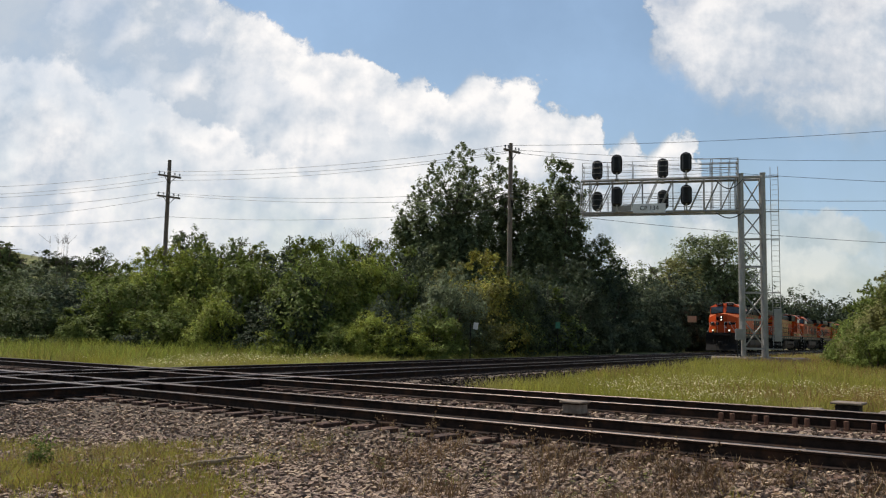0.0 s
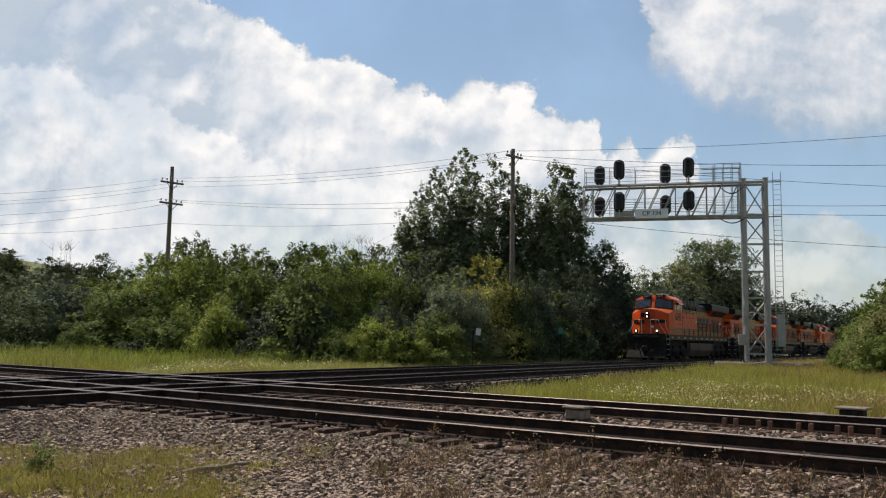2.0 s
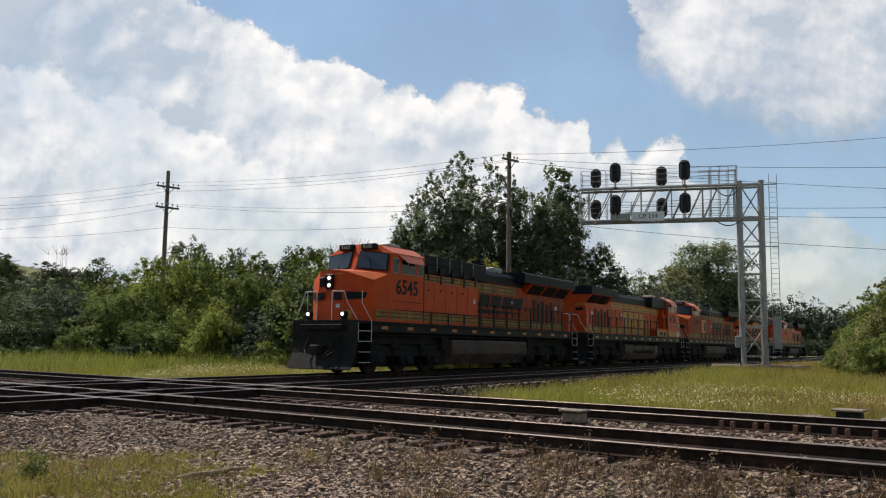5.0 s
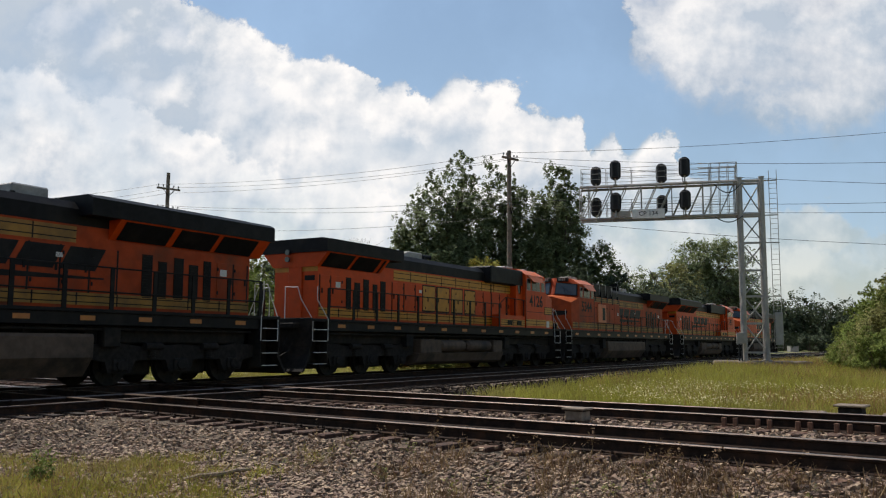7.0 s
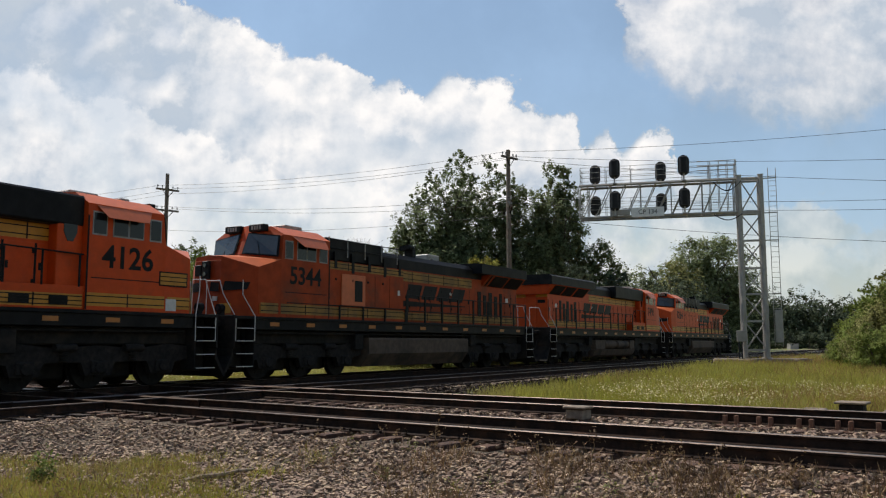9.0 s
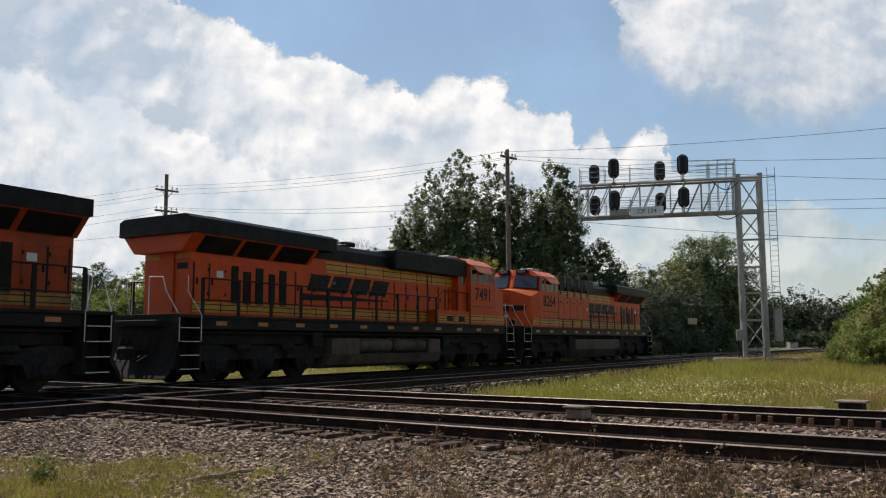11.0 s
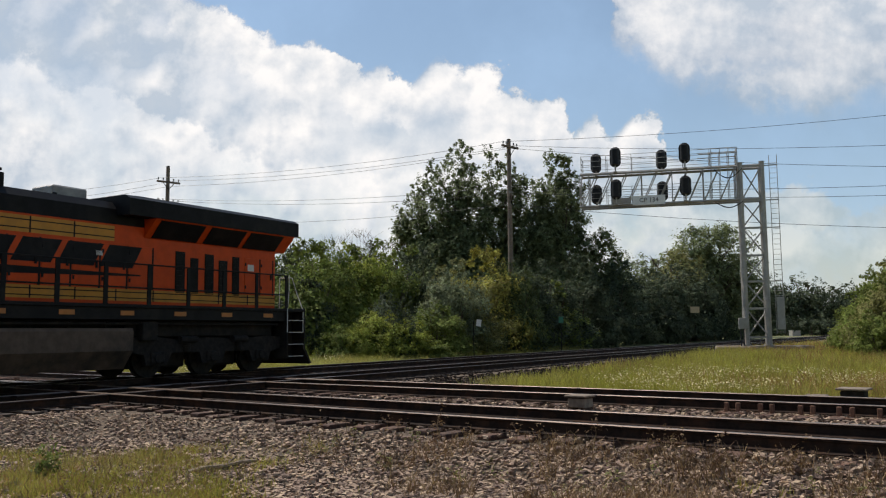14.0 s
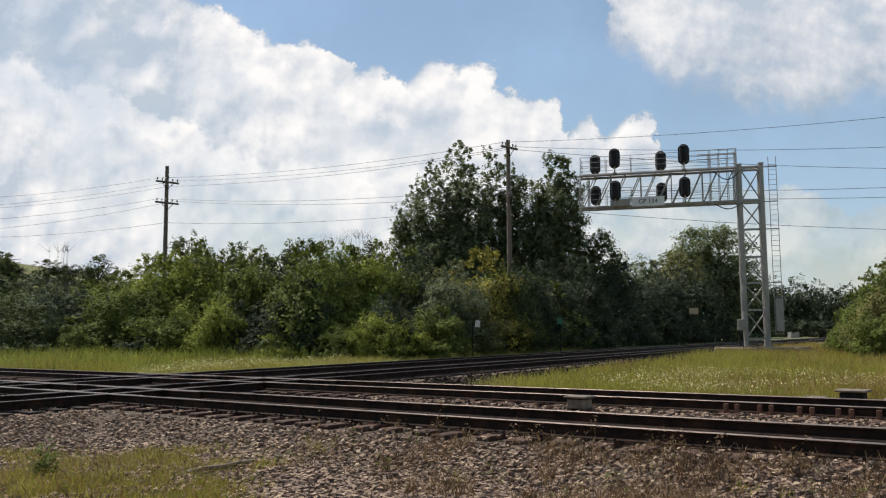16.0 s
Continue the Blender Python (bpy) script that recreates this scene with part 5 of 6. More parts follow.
def bush_meshes(kind, colour, seed):
    """Unit bushes (2 m wide and 2 m high), shared between shrubs."""
    key = (kind, colour, seed)
    if key in BUSH_MESHES:
        return BUSH_MESHES[key]
    rng = np.random.default_rng(seed + 17)
    lobes = [(0, 0, 0.75, 0.55, 0.55, 0.6)]
    # rounded masses of uneven size over a lopsided dome
    tilt = rng.normal(size=2) * 0.12
    for k in range(20):
        a, e = rng.random() * 6.283, math.asin(rng.random())
        s = 0.16 + 0.24 * rng.random() ** 1.5
        reach = 0.92 - s * 0.8 + rng.normal() * 0.07
        z = 0.35 + 1.5 * math.sin(e) * reach
        lobes.append((math.cos(a) * math.cos(e) * reach + tilt[0] * z, math.sin(a) * math.cos(e) * reach + tilt[1] * z, z, s * 1.1, s * 1.1, s))
    for k in range(9):
        a = rng.random() * 6.283
        s = 0.18 + 0.14 * rng.random()
        lobes.append((math.cos(a) * 0.78, math.sin(a) * 0.78, 0.2 + 0.2 * rng.random(), s * 1.2, s * 1.2, s))
    # single shoots that break the outline
    for k in range(9):
        a, e = rng.random() * 6.283, 0.5 + 0.9 * rng.random()
        lobes.append((math.cos(a) * math.cos(e) * 0.85, math.sin(a) * math.cos(e) * 0.85, 0.5 + 1.4 * math.sin(e), 0.09, 0.09, 0.16))
    if kind == "fine":
        leaves = leaf_cloud(rng, lobes, 19000, 0.029, up=0.4, per=22, spray=0.25)
    elif kind == "far":
        leaves = leaf_cloud(rng, lobes, 3500, 0.06)
    else:
        leaves = leaf_cloud(rng, lobes, 10000, 0.04, up=0.5, per=14, spray=0.28)
    crown = quad_mesh("crown", leaves, LEAVES[colour])
    stems = bmesh.new()
    for k in range(6):
        a = rng.random() * 6.283
        p = Vector((math.cos(a) * 0.1, math.sin(a) * 0.1, 0))
        q = Vector((math.cos(a) * 0.5, math.sin(a) * 0.5, 0.9 + 0.6 * rng.random()))
        tube(stems, tuple(p - Vector((0, 0, 0.1))), tuple(p.lerp(q, 0.5) + Vector((0, 0, 0.1))), 0.03, 5, 0.02)
        tube(stems, tuple(p.lerp(q, 0.5) + Vector((0, 0, 0.1))), tuple(q), 0.02, 5, 0.006)
    me = bpy.data.meshes.new("stems")
    stems.to_mesh(me)
    stems.free()
    me.materials.append(BARK)
    BUSH_MESHES[key] = (crown, me)
    return BUSH_MESHES[key]


def shrub(x, y, w, h, colour, kind="fine", seed=0, depth=None, label="", group="trackside hedge"):
    crown, stems = bush_meshes(kind, colour, seed)
    ob = empty("shrub", Matrix.Translation((x, y, ground_z(x, y) - 0.05)) @ pose(0, 0, 0, 0, 0, (seed * 77 + x * 31) % 360), label or "dense green shrub at the edge of the grass", "shrub", group)
    for name, me in (("crown", crown), ("trunk", stems)):
        p = new(name, me)
        p.parent = ob
        p.matrix_basis = Matrix.Diagonal((w / 2, (depth or w) / 2, h / 2, 1))
    return ob


def spot(px, depth):
    """Ground position on the ray that leans to the side by px parts of the lens, at a depth."""
    return (px - 784) / 1500 * depth, depth


def hedge():
    rng = np.random.default_rng(5)
    # main hedge beyond the far grass: bearing, depth, height over the eye in the same parts, width, colour
    plan = [
        (-60, 50, 4.5, 9, "dark", "fine"), (20, 55, 4.5, 7, "dark", "fine"), (70, 50, 4.0, 6, "grey", "fine"), (120, 52, 3.9, 6, "shaded", "fine"), (180, 55, 4.4, 6, "mid", "fine"), (225, 47, 4.2, 5, "mid", "fine"),
        (270, 50, 5.0, 6, "bright", "fine"), (330, 50, 5.4, 6, "bright", "fine"), (385, 43, 2.9, 2.8, "bright", "coarse"), (415, 44, 2.6, 2.6, "shaded", "fine"), (545, 44, 3.4, 3.2, "shaded", "fine"), (370, 52, 6.0, 6, "mid", "fine"), (440, 50, 5.6, 6, "mid", "fine"), (500, 52, 5.4, 6, "shaded", "fine"),
        (545, 45, 5.1, 5, "mid", "coarse"), (590, 48, 5.6, 5.5, "mid", "fine"), (640, 50, 5.8, 5.5, "bright", "fine"), (690, 52, 5.8, 6, "mid", "fine"), (735, 55, 5.6, 6, "shaded", "fine"),
        (668, 43, 2.1, 3.0, "bright", "coarse"), (722, 44, 1.8, 2.6, "bright", "coarse"), (770, 44, 2.4, 3.2, "mid", "coarse"), (622, 44, 1.7, 2.6, "mid", "coarse"), (695, 45, 3.0, 3.4, "shaded", "fine"), (790, 50, 4.6, 5, "grey", "fine"), (800, 53, 4.8, 4.4, "olive", "fine"),
        (856, 48.5, 5.0, 5.6, "yellow", "fine"), (905, 56, 5.0, 4.2, "dark", "fine"), (925, 54, 5.2, 5, "shaded", "fine"), (975, 59, 5.2, 5.5, "shaded", "fine"), (1025, 62, 5.6, 5.5, "shaded", "fine"), (1075, 68, 6.0, 6.5, "shaded", "fine"), (1130, 76, 6.2, 7, "shaded", "fine"),
        (1180, 84, 6.4, 7, "shaded", "fine"), (1235, 92, 6.2, 7, "shaded", "fine"), (1285, 104, 6.4, 8, "shaded", "fine"), (850, 44, 2.0, 3.0, "olive", "coarse"), (910, 47, 1.9, 3.0, "shaded", "coarse"), (1000, 59, 2.6, 4, "shaded", "fine"),
        (480, 44, 2.6, 4, "shaded", "coarse"), (300, 44, 2.4, 4, "mid", "coarse"), (165, 46, 2.2, 4, "mid", "coarse"), (60, 45, 2.4, 4.5, "dark", "fine"), (-10, 46, 3.2, 5, "dark", "fine"),
    ]
    kinds = {"bright": "bright green leafy shrub in sunlight at the grass edge", "mid": "dense mid-green shrub in the trackside hedge", "dark": "dark green shrub in the shade of the hedge", "shaded": "deep green, almost black shrub in the hedge",
             "grey": "grey-green shrub in the trackside hedge", "olive": "olive green shrub beside the tracks", "yellow": "yellowing green shrub beside the utility pole"}
    for k, (px, depth, h, w, colour, kind) in enumerate(plan):
        x, y = spot(px, depth)
        while train_offset(x, y) - w / 2 < 22.6:  # clear of the passing train
            depth, w, h = depth * 1.02, w * 1.02, 1 + (h - 1) * 1.02
            x, y = spot(px, depth)
        shrub(x, y, w, h * 1.2, colour, kind, seed=k % 4, label=kinds[colour])
    # a second rank fills the hedge behind
    for px in range(-120, 1000, 75):
        depth = 62 + 6 * rng.random()
        x, y = spot(px, depth)
        shrub(x, y, 8.5, (5.3 if px > 230 else 4.2) + 1.4 * rng.random(), ("mid", "dark", "olive")[int(rng.integers(3))], "fine", seed=int(rng.integers(4)), label="tall green shrub in the rear of the hedge")
    # low growth in front, of uneven size
    for k in range(20):
        px = 20 + 38 * k + rng.uniform(-18, 18)
        if px < 640 and k % 3:
            continue
        x, y = spot(px, 41.5 + 2.5 * rng.random() + max(0.0, (px - 620) * 0.016))
        shrub(x, y, 1.2 + 1.4 * rng.random(), 0.8 + 1.2 * rng.random(), ("bright", "mid", "shaded", "mid")[k % 4], "coarse", seed=int(rng.integers(2)), label="low leafy bush in front of the hedge", group="low bushes")
    # leafy growth along the ballast edge
    for k in range(13):
        px = 640 + 20 * k + rng.uniform(-9, 9)
        u = (px - 784) / 1500
        w = 1.0 + 1.1 * rng.random()
        d = (24.2 + w / 2 + 1.2 * rng.random()) / (math.sin(radians(ALPHA)) - u * math.cos(radians(ALPHA)))
        shrub(u * d, d, w, 0.8 + 1.3 * rng.random(), ("bright", "mid", "bright", "shaded")[k % 4], "coarse", seed=k % 2, label="low leafy bush at the ballast edge", group="low bushes")
    # added undergrowth closes the trees' foot along the line; its dark colour is shade
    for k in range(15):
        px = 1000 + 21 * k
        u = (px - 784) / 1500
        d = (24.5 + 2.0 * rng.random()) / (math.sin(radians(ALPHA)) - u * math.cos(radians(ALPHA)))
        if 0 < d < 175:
            shrub(u * d, d, 2.6 + d * 0.02, 2.4 + 1.2 * rng.random() + d * 0.008, "shaded", "far" if d > 90 else "fine", seed=k % 3, label="deep green undergrowth at the foot of the trees", group="undergrowth")
    # thicket beside the gantry
    for px, depth, h, w, colour in ((1522, 44, 3.4, 3.0, "mid"), (1560, 42, 4.8, 4.0, "mid"), (1600, 40, 5.4, 4.5, "olive"), (1650, 38, 6.0, 5, "mid"), (1552, 38, 2.3, 2.8, "mid"), (1508, 52, 2.4, 3.0, "olive")):
        x, y = spot(px, depth)
        shrub(x, y, w, h, colour, "fine", seed=int(px) % 4, label="light green leafy thicket beside the field", group="thicket by the field")


hedge()


def tree(x, y, height, spread, colour, seed, leaves, size, label, columns, low=0.2, group=""):
    """A trunk with forking limbs and a crown of many leaf sprays in uneven lobes. columns: (dx, dy, base, top, radius) of the crown's upright masses."""
    rng = np.random.default_rng(seed)
    t = empty("tree", Matrix.Translation((x, y, ground_z(x, y))), label, "tree", group)
    part("trunk", limbs(rng, height, spread * (0.35 if colour == "poplar" else 1.0), 0.025 * height if colour != "poplar" else 0.018 * height, 14), BARK, t, "grey-brown furrowed trunk with limbs")
    lobes = []
    for dx, dy, base, top, r in columns:
        n = max(3, int((top - base) / (r * 0.55)))
        for k in range(n):
            f = k / (n - 1)
            rr = r * (0.75 + 0.35 * math.sin(math.pi * min(1, f * 0.9 + 0.15))) * (1.0 - 0.45 * max(0, f - 0.55) / 0.45)
            stray = 0.4 if colour == "poplar" else 0.22
            rr *= rng.uniform(0.7, 1.12) if colour == "poplar" else 1.0
            lobes.append((dx + rng.normal() * r * stray, dy + rng.normal() * r * stray, base + (top - base) * f, rr, rr, rr * 0.9))
            for _ in range(3 if colour == "poplar" else 0):
                a = rng.random() * 6.283
                lobes.append((dx + math.cos(a) * rr * 0.85, dy + math.sin(a) * rr * 0.85, base + (top - base) * f + rr * 0.35, rr * 0.26, rr * 0.26, rr * 0.5))
            for _ in range(3):
                a = rng.random() * 6.283
                s = rr * (0.3 + 0.25 * rng.random())
                slim = (0.75, 1.9) if colour == "poplar" else (1.0, 1.2)
                lobes.append((dx + math.cos(a) * rr * 0.9, dy + math.sin(a) * rr * 0.9, base + (top - base) * f + rng.normal() * rr * 0.4, s * slim[0], s * slim[0], s * slim[1]))
    crown = new("crown", quad_mesh("crown", leaf_cloud(rng, lobes, leaves, size, 0.45, 24, 0.3 if colour == "poplar" else 0.32, 0.9 if colour == "poplar" else 0.3), LEAVES[colour]))
    crown.parent = t
    return t


# the poplars behind the second pole
tree(0.6, 76, 17, 4, "poplar", 3, 80000, 0.12, "tall dark green poplar with bright gaps in its crown", ((-1.6, 0, 5.0, 16.6, 1.6), (-0.6, -0.8, 4.0, 13.0, 1.8), (0.6, 1, 5.0, 18.2, 1.5), (1.2, -0.6, 4.0, 13.5, 1.7), (1.9, 0.3, 5.0, 17.6, 1.4), (-3.2, 0.5, 7.0, 14.4, 1.1), (-2.6, 0.5, 4.0, 10.4, 1.5), (-4.2, 0.3, 9.0, 12.6, 0.8), (-0.6, -0.6, 3.0, 9, 2.4), (1.6, 0, 3, 9, 2.0)), group="poplars")
tree(6.2, 78, 16.5, 3, "poplar", 4, 42000, 0.12, "tall slender dark green poplar behind the pole", ((-1.5, 0, 6.0, 18.2, 1.0), (0.0, 0.3, 5.0, 17.6, 0.9), (1.2, 0.5, 5.0, 15.6, 1.4), (0, 0, 3.0, 9, 2.0)), group="poplars")
tree(11.2, 78, 15, 4, "poplar", 5, 60000, 0.12, "broad dark green poplar beside the gantry", ((-1.0, 0, 5.0, 17.2, 1.4), (0.6, 0.5, 4.0, 16.8, 1.4), (-2.2, -0.4, 4.0, 13.6, 1.4), (3.6, 0, 5.5, 10.2, 1.3), (2.2, 0, 3.0, 8.0, 1.9)), group="poplars")
# bare saplings over the hedge
for k, (px, depth, h) in enumerate(((596, 60, 7.6), (640, 62, 8.4), (700, 60, 8.0), (745, 61, 7.4))):
    x, y = spot(px, depth)
    bare = empty("sapling", Matrix.Translation((x, y, ground_z(x, y))), "thin leafless grey sapling standing in the hedge", "sapling", "bare saplings")
    part("trunk", limbs(np.random.default_rng(90 + k), h, 0.9, 0.026, 6), BARK, bare)
# trees along the line in the distance
tree(35.0, 112, 13.4, 5, "hazy", 6, 24000, 0.17, "rounded green tree with a forked bare trunk", ((-2.5, 0, 9.0, 13.4, 2.4), (2.0, 0, 9.0, 14.2, 2.5), (4.2, 1, 6.0, 10.5, 2.2), (-5.0, 0, 6.0, 10.8, 2.0), (-0.2, 0.5, 7.0, 11.0, 1.8)), group="distant trees")
for k, (px, depth, h, w, colour) in enumerate(((1100, 110, 10.6, 4.2, "hazy"), (1140, 112, 11.4, 4.0, "hazy"), (1190, 105, 11.4, 3.8, "olive"), (1060, 105, 10.4, 3.6, "hazy"), (1265, 112, 9.6, 4.4, "hazy"), (1310, 120, 11.5, 4.8, "shaded"), (1215, 100, 8.0, 4.0, "shaded"))):
    x, y = spot(px, depth)
    tree(x, y, h, 3, colour, 20 + k, 9000, 0.18, "rounded green tree along the railway", ((0, 0, h * 0.45, h * 0.88, w * 0.6), (w * 0.45, 0, h * 0.3, h * 0.65, w * 0.45), (-w * 0.45, 0, h * 0.3, h * 0.65, w * 0.45), (0, 0, 1.2, 3, w * 0.6)), group="distant trees")
for k, (px, h) in enumerate(((1385, 13), (1412, 15), (1440, 12), (1470, 13), (1500, 11), (1530, 13), (1365, 11), (1345, 12))):
    x, y = spot(px, 215)
    tree(x, y, h, 4, "shaded", 40 + k, 5000, 0.33, "dark green tree far down the line", ((0, 0, h * 0.2, h * 0.85, h * 0.3), (4, 0, h * 0.1, h * 0.6, h * 0.28), (-4, 0, h * 0.1, h * 0.6, h * 0.28)), group="far trees")
# trees on the rise behind the hedge
for k, (px, depth, h, w, colour) in enumerate(((330, 105, 14.5, 3.0, "dark"), (365, 108, 12.5, 2.6, "dark"), (415, 108, 13.4, 3.4, "dark"), (460, 110, 12.8, 3.0, "olive"), (522, 108, 14.0, 2.4, "dark"), (560, 105, 11.8, 3.4, "mid"), (605, 106, 11.6, 3.0, "dark"),
                                               (655, 104, 13.0, 2.6, "dark"), (690, 106, 12.0, 3.0, "mid"), (170, 125, 14.5, 2.6, "dark"), (85, 110, 7.6, 3.4, "dark"), (5, 85, 10.6, 1.2, "dark"), (-30, 88, 7, 3, "dark"), (255, 108, 10.0, 3.6, "mid"), (205, 110, 8.4, 3.2, "olive"), (130, 118, 7.6, 3.0, "dark"))):
    x, y = spot(px, depth)
    tree(x, y, h - ground_z(x, y), 2.5, colour, 60 + k, 7500, 0.17, "dark green tree on the rise behind the hedge", ((0, 0, h * 0.5, h * 0.9, w * 0.6), (w * 0.5, 0, h * 0.35, h * 0.7, w * 0.5), (-w * 0.5, 0, h * 0.35, h * 0.7, w * 0.5)), group="trees on the rise")


# low growth in shaded green, added to close the view far down the line
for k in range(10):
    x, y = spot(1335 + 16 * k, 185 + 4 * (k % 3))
    shrub(x, y, 6.5, 3.2 + 0.5 * (k % 4), "shaded", "far", seed=k % 3, label="dark green bush far down the line", group="far bushes")
# bushes over the far hillside
rng_hill = np.random.default_rng(77)
for k in range(34):
    px, depth = rng_hill.uniform(-60, 330), rng_hill.uniform(205, 292)
    x, y = spot(px, depth)
    w = rng_hill.uniform(9, 17)
    shrub(x, y, w, w * rng_hill.uniform(0.32, 0.5), ("dark", "shaded", "dark", "olive")[k % 4], "far", seed=k % 3, label="dark bush on the far hillside", group="bushes on the hillside")


# ---- grass, weeds and flowers ----
def blades(rng, xs, ys, height, width, lean=0.35):
    """Tapered blades: quads that narrow to the tip, standing on the ground."""
    n = len(xs)
    z = np.array([ground_z(x, y) for x, y in zip(xs, ys)]) - 0.02
    a = rng.random(n) * 6.283
    h = height * (0.5 + rng.random(n))
    w = width * (0.6 + 0.8 * rng.random(n))
    lx, ly = rng.normal(size=n) * lean * h, rng.normal(size=n) * lean * h
    v = np.empty((n, 4, 3))
    v[:, 0] = np.stack([xs - np.cos(a) * w, ys - np.sin(a) * w, z], 1)
    v[:, 1] = np.stack([xs + np.cos(a) * w, ys + np.sin(a) * w, z], 1)
    v[:, 2] = np.stack([xs + np.cos(a) * w * 0.25 + lx, ys + np.sin(a) * w * 0.25 + ly, z + h], 1)
    v[:, 3] = np.stack([xs - np.cos(a) * w * 0.25 + lx, ys - np.sin(a) * w * 0.25 + ly, z + h], 1)
    return v.reshape(-1, 3)


def scatter(rng, count, depth0, depth1, keep, power=1.0):
    """Points spread over the ground in front of the camera's place, thinning with distance, where keep(x, y) holds."""
    d = depth0 * (depth1 / depth0) ** (rng.random(count) ** power)
    u = rng.uniform(-0.62, 0.62, count)
    xs, ys = u * d, d
    ok = np.array([keep(x, y) for x, y in zip(xs, ys)], dtype=bool)
    return xs[ok], ys[ok]


def stuff(name, verts, mat, label, category):
    ob = new(name, quad_mesh(name, verts, mat))
    return tagged(ob, label, category, kind="stuff")


def lawn(x, y):
    """How thickly the near ground is grown over, 0 to 1."""
    patch = noise.noise(Vector((x * 0.9, y * 0.9, 9))) * 0.5 + noise.noise(Vector((x * 3.1, y * 3.1, 5))) * 0.45
    body = min(1.0, max(0.0, (-0.2 - x / y) / 0.07 + patch)) * min(1.0, max(0.0, (12.0 - y) / 1.0 + patch)) * min(1.0, max(0.0, (y - 7.6) / 0.8 + patch))
    bits = min(1.0, max(0.0, (patch - 0.3) * 3.0)) * 0.7
    return max(body * min(1.0, max(0.0, 0.55 + 1.8 * patch)), bits)


def vegetation():
    rng = np.random.default_rng(11)

    def field(x, y):
        return cross_offset(x, y) > 17.6 and train_offset(x, y) < 10.9 + 0.5 * noise.noise(Vector((x * 0.6, y * 0.6, 3))) and (x - 18.8) ** 2 + (y - 49.5) ** 2 > 9

    def left_verge(x, y):
        return train_offset(x, y) > 22.3 and cross_offset(x, y) > 17.0

    xs, ys = scatter(rng, 190000, 17, 75, field)
    red = np.array([noise.noise(Vector((x * 0.12, y * 0.12, 4))) + 1.6 * (x / y - 0.4) for x, y in zip(xs, ys)]) + rng.normal(size=len(xs)) * 0.25 > 0.3
    stuff("field_grass", blades(rng, xs[~red], ys[~red], 0.3, 0.01, 0.45), GRASS, "yellow-green meadow grass in the field", "grass")
    stuff("dry_grass", blades(rng, xs[red], ys[red], 0.36, 0.01, 0.45), RUSTY_GRASS, "reddish dry grass in the field", "grass")
    xs, ys = scatter(rng, 230000, 24, 62, left_verge)
    near = np.array([min(1.0, max(0.15, (train_offset(x, y) - 22.3) / 9)) for x, y in zip(xs, ys)])
    v = blades(rng, xs, ys, 0.4, 0.008, 0.5).reshape(-1, 4, 3)
    v[:, 2:, 2] -= (v[:, 2:, 2] - v[:, :2, 2]) * (0.55 * (1 - near))[:, None]
    patchy = np.array([noise.noise(Vector((x * 0.35, y * 0.2, 12))) for x, y in zip(xs, ys)]) + rng.normal(size=len(xs)) * 0.12
    v[:, 2:, 2] += (v[:, 2:, 2] - v[:, :2, 2]) * np.clip(patchy * 0.9, -0.45, 0.5)[:, None]
    pale = np.repeat(patchy > 0.1, 4)
    stuff("pale_grass", v.reshape(-1, 3)[pale], GRASS, "pale seeding grass between the track and the hedge", "grass")
    v = v.reshape(-1, 3)[~pale]
    stuff("verge_grass", v.reshape(-1, 3), VERGE_GRASS, "tall green grass between the track and the hedge", "grass")
    # taller leafy weeds before the hedge
    xs, ys = scatter(rng, 34000, 32, 52, lambda x, y: train_offset(x, y) > 26.5 + 3 * noise.noise(Vector((x * 0.3, y * 0.3, 2))) and cross_offset(x, y) > 17 and noise.noise(Vector((x * 0.8, y * 0.8, 5))) > -0.1)
    stuff("tall_weeds", blades(rng, xs, ys, 0.62, 0.014, 0.35), LEAVES["bright"], "tall leafy weeds before the hedge", "weeds")
    # grass on the near ground: ragged tufts, green and straw-coloured
    xs, ys = scatter(rng, 250000, 5.0, 13, lambda x, y: cross_offset(x, y) < 8.6)
    dense = np.array([lawn(x, y) for x, y in zip(xs, ys)])
    keep = rng.random(len(xs)) < dense
    xs, ys, dense = xs[keep], ys[keep], dense[keep]
    straw = rng.random(len(xs)) < 0.28
    stuff("low_grass", blades(rng, xs[~straw], ys[~straw], 0.105, 0.0045, 0.5), GRASS, "short patchy green grass on the stony ground", "grass")
    stuff("straw_grass", blades(rng, xs[straw], ys[straw], 0.1, 0.0045, 0.6), RUSTY_GRASS, "straw-coloured dry grass on the stony ground", "grass")
    # brown weeds along the near ballast
    def weedy(x, y):
        c = cross_offset(x, y)
        return 6.6 < c < 8.9 and x > -0.8 and noise.noise(Vector((x * 1.1, y * 1.1, 6))) > 0.02
    xs, ys = scatter(rng, 34000, 6, 14, weedy)
    stuff("brown_weeds", blades(rng, xs, ys, 0.17, 0.006, 0.55), WEED, "dry brown weeds on the ballast shoulder", "weeds")
    # edges of the field by the train's track
    xs, ys = scatter(rng, 12000, 24, 70, lambda x, y: 10.0 < train_offset(x, y) < 11.5 and cross_offset(x, y) > 17.6)
    stuff("edge_weeds", blades(rng, xs, ys, 0.3, 0.016, 0.3), GRASS, "ragged weeds along the ballast edge", "weeds")

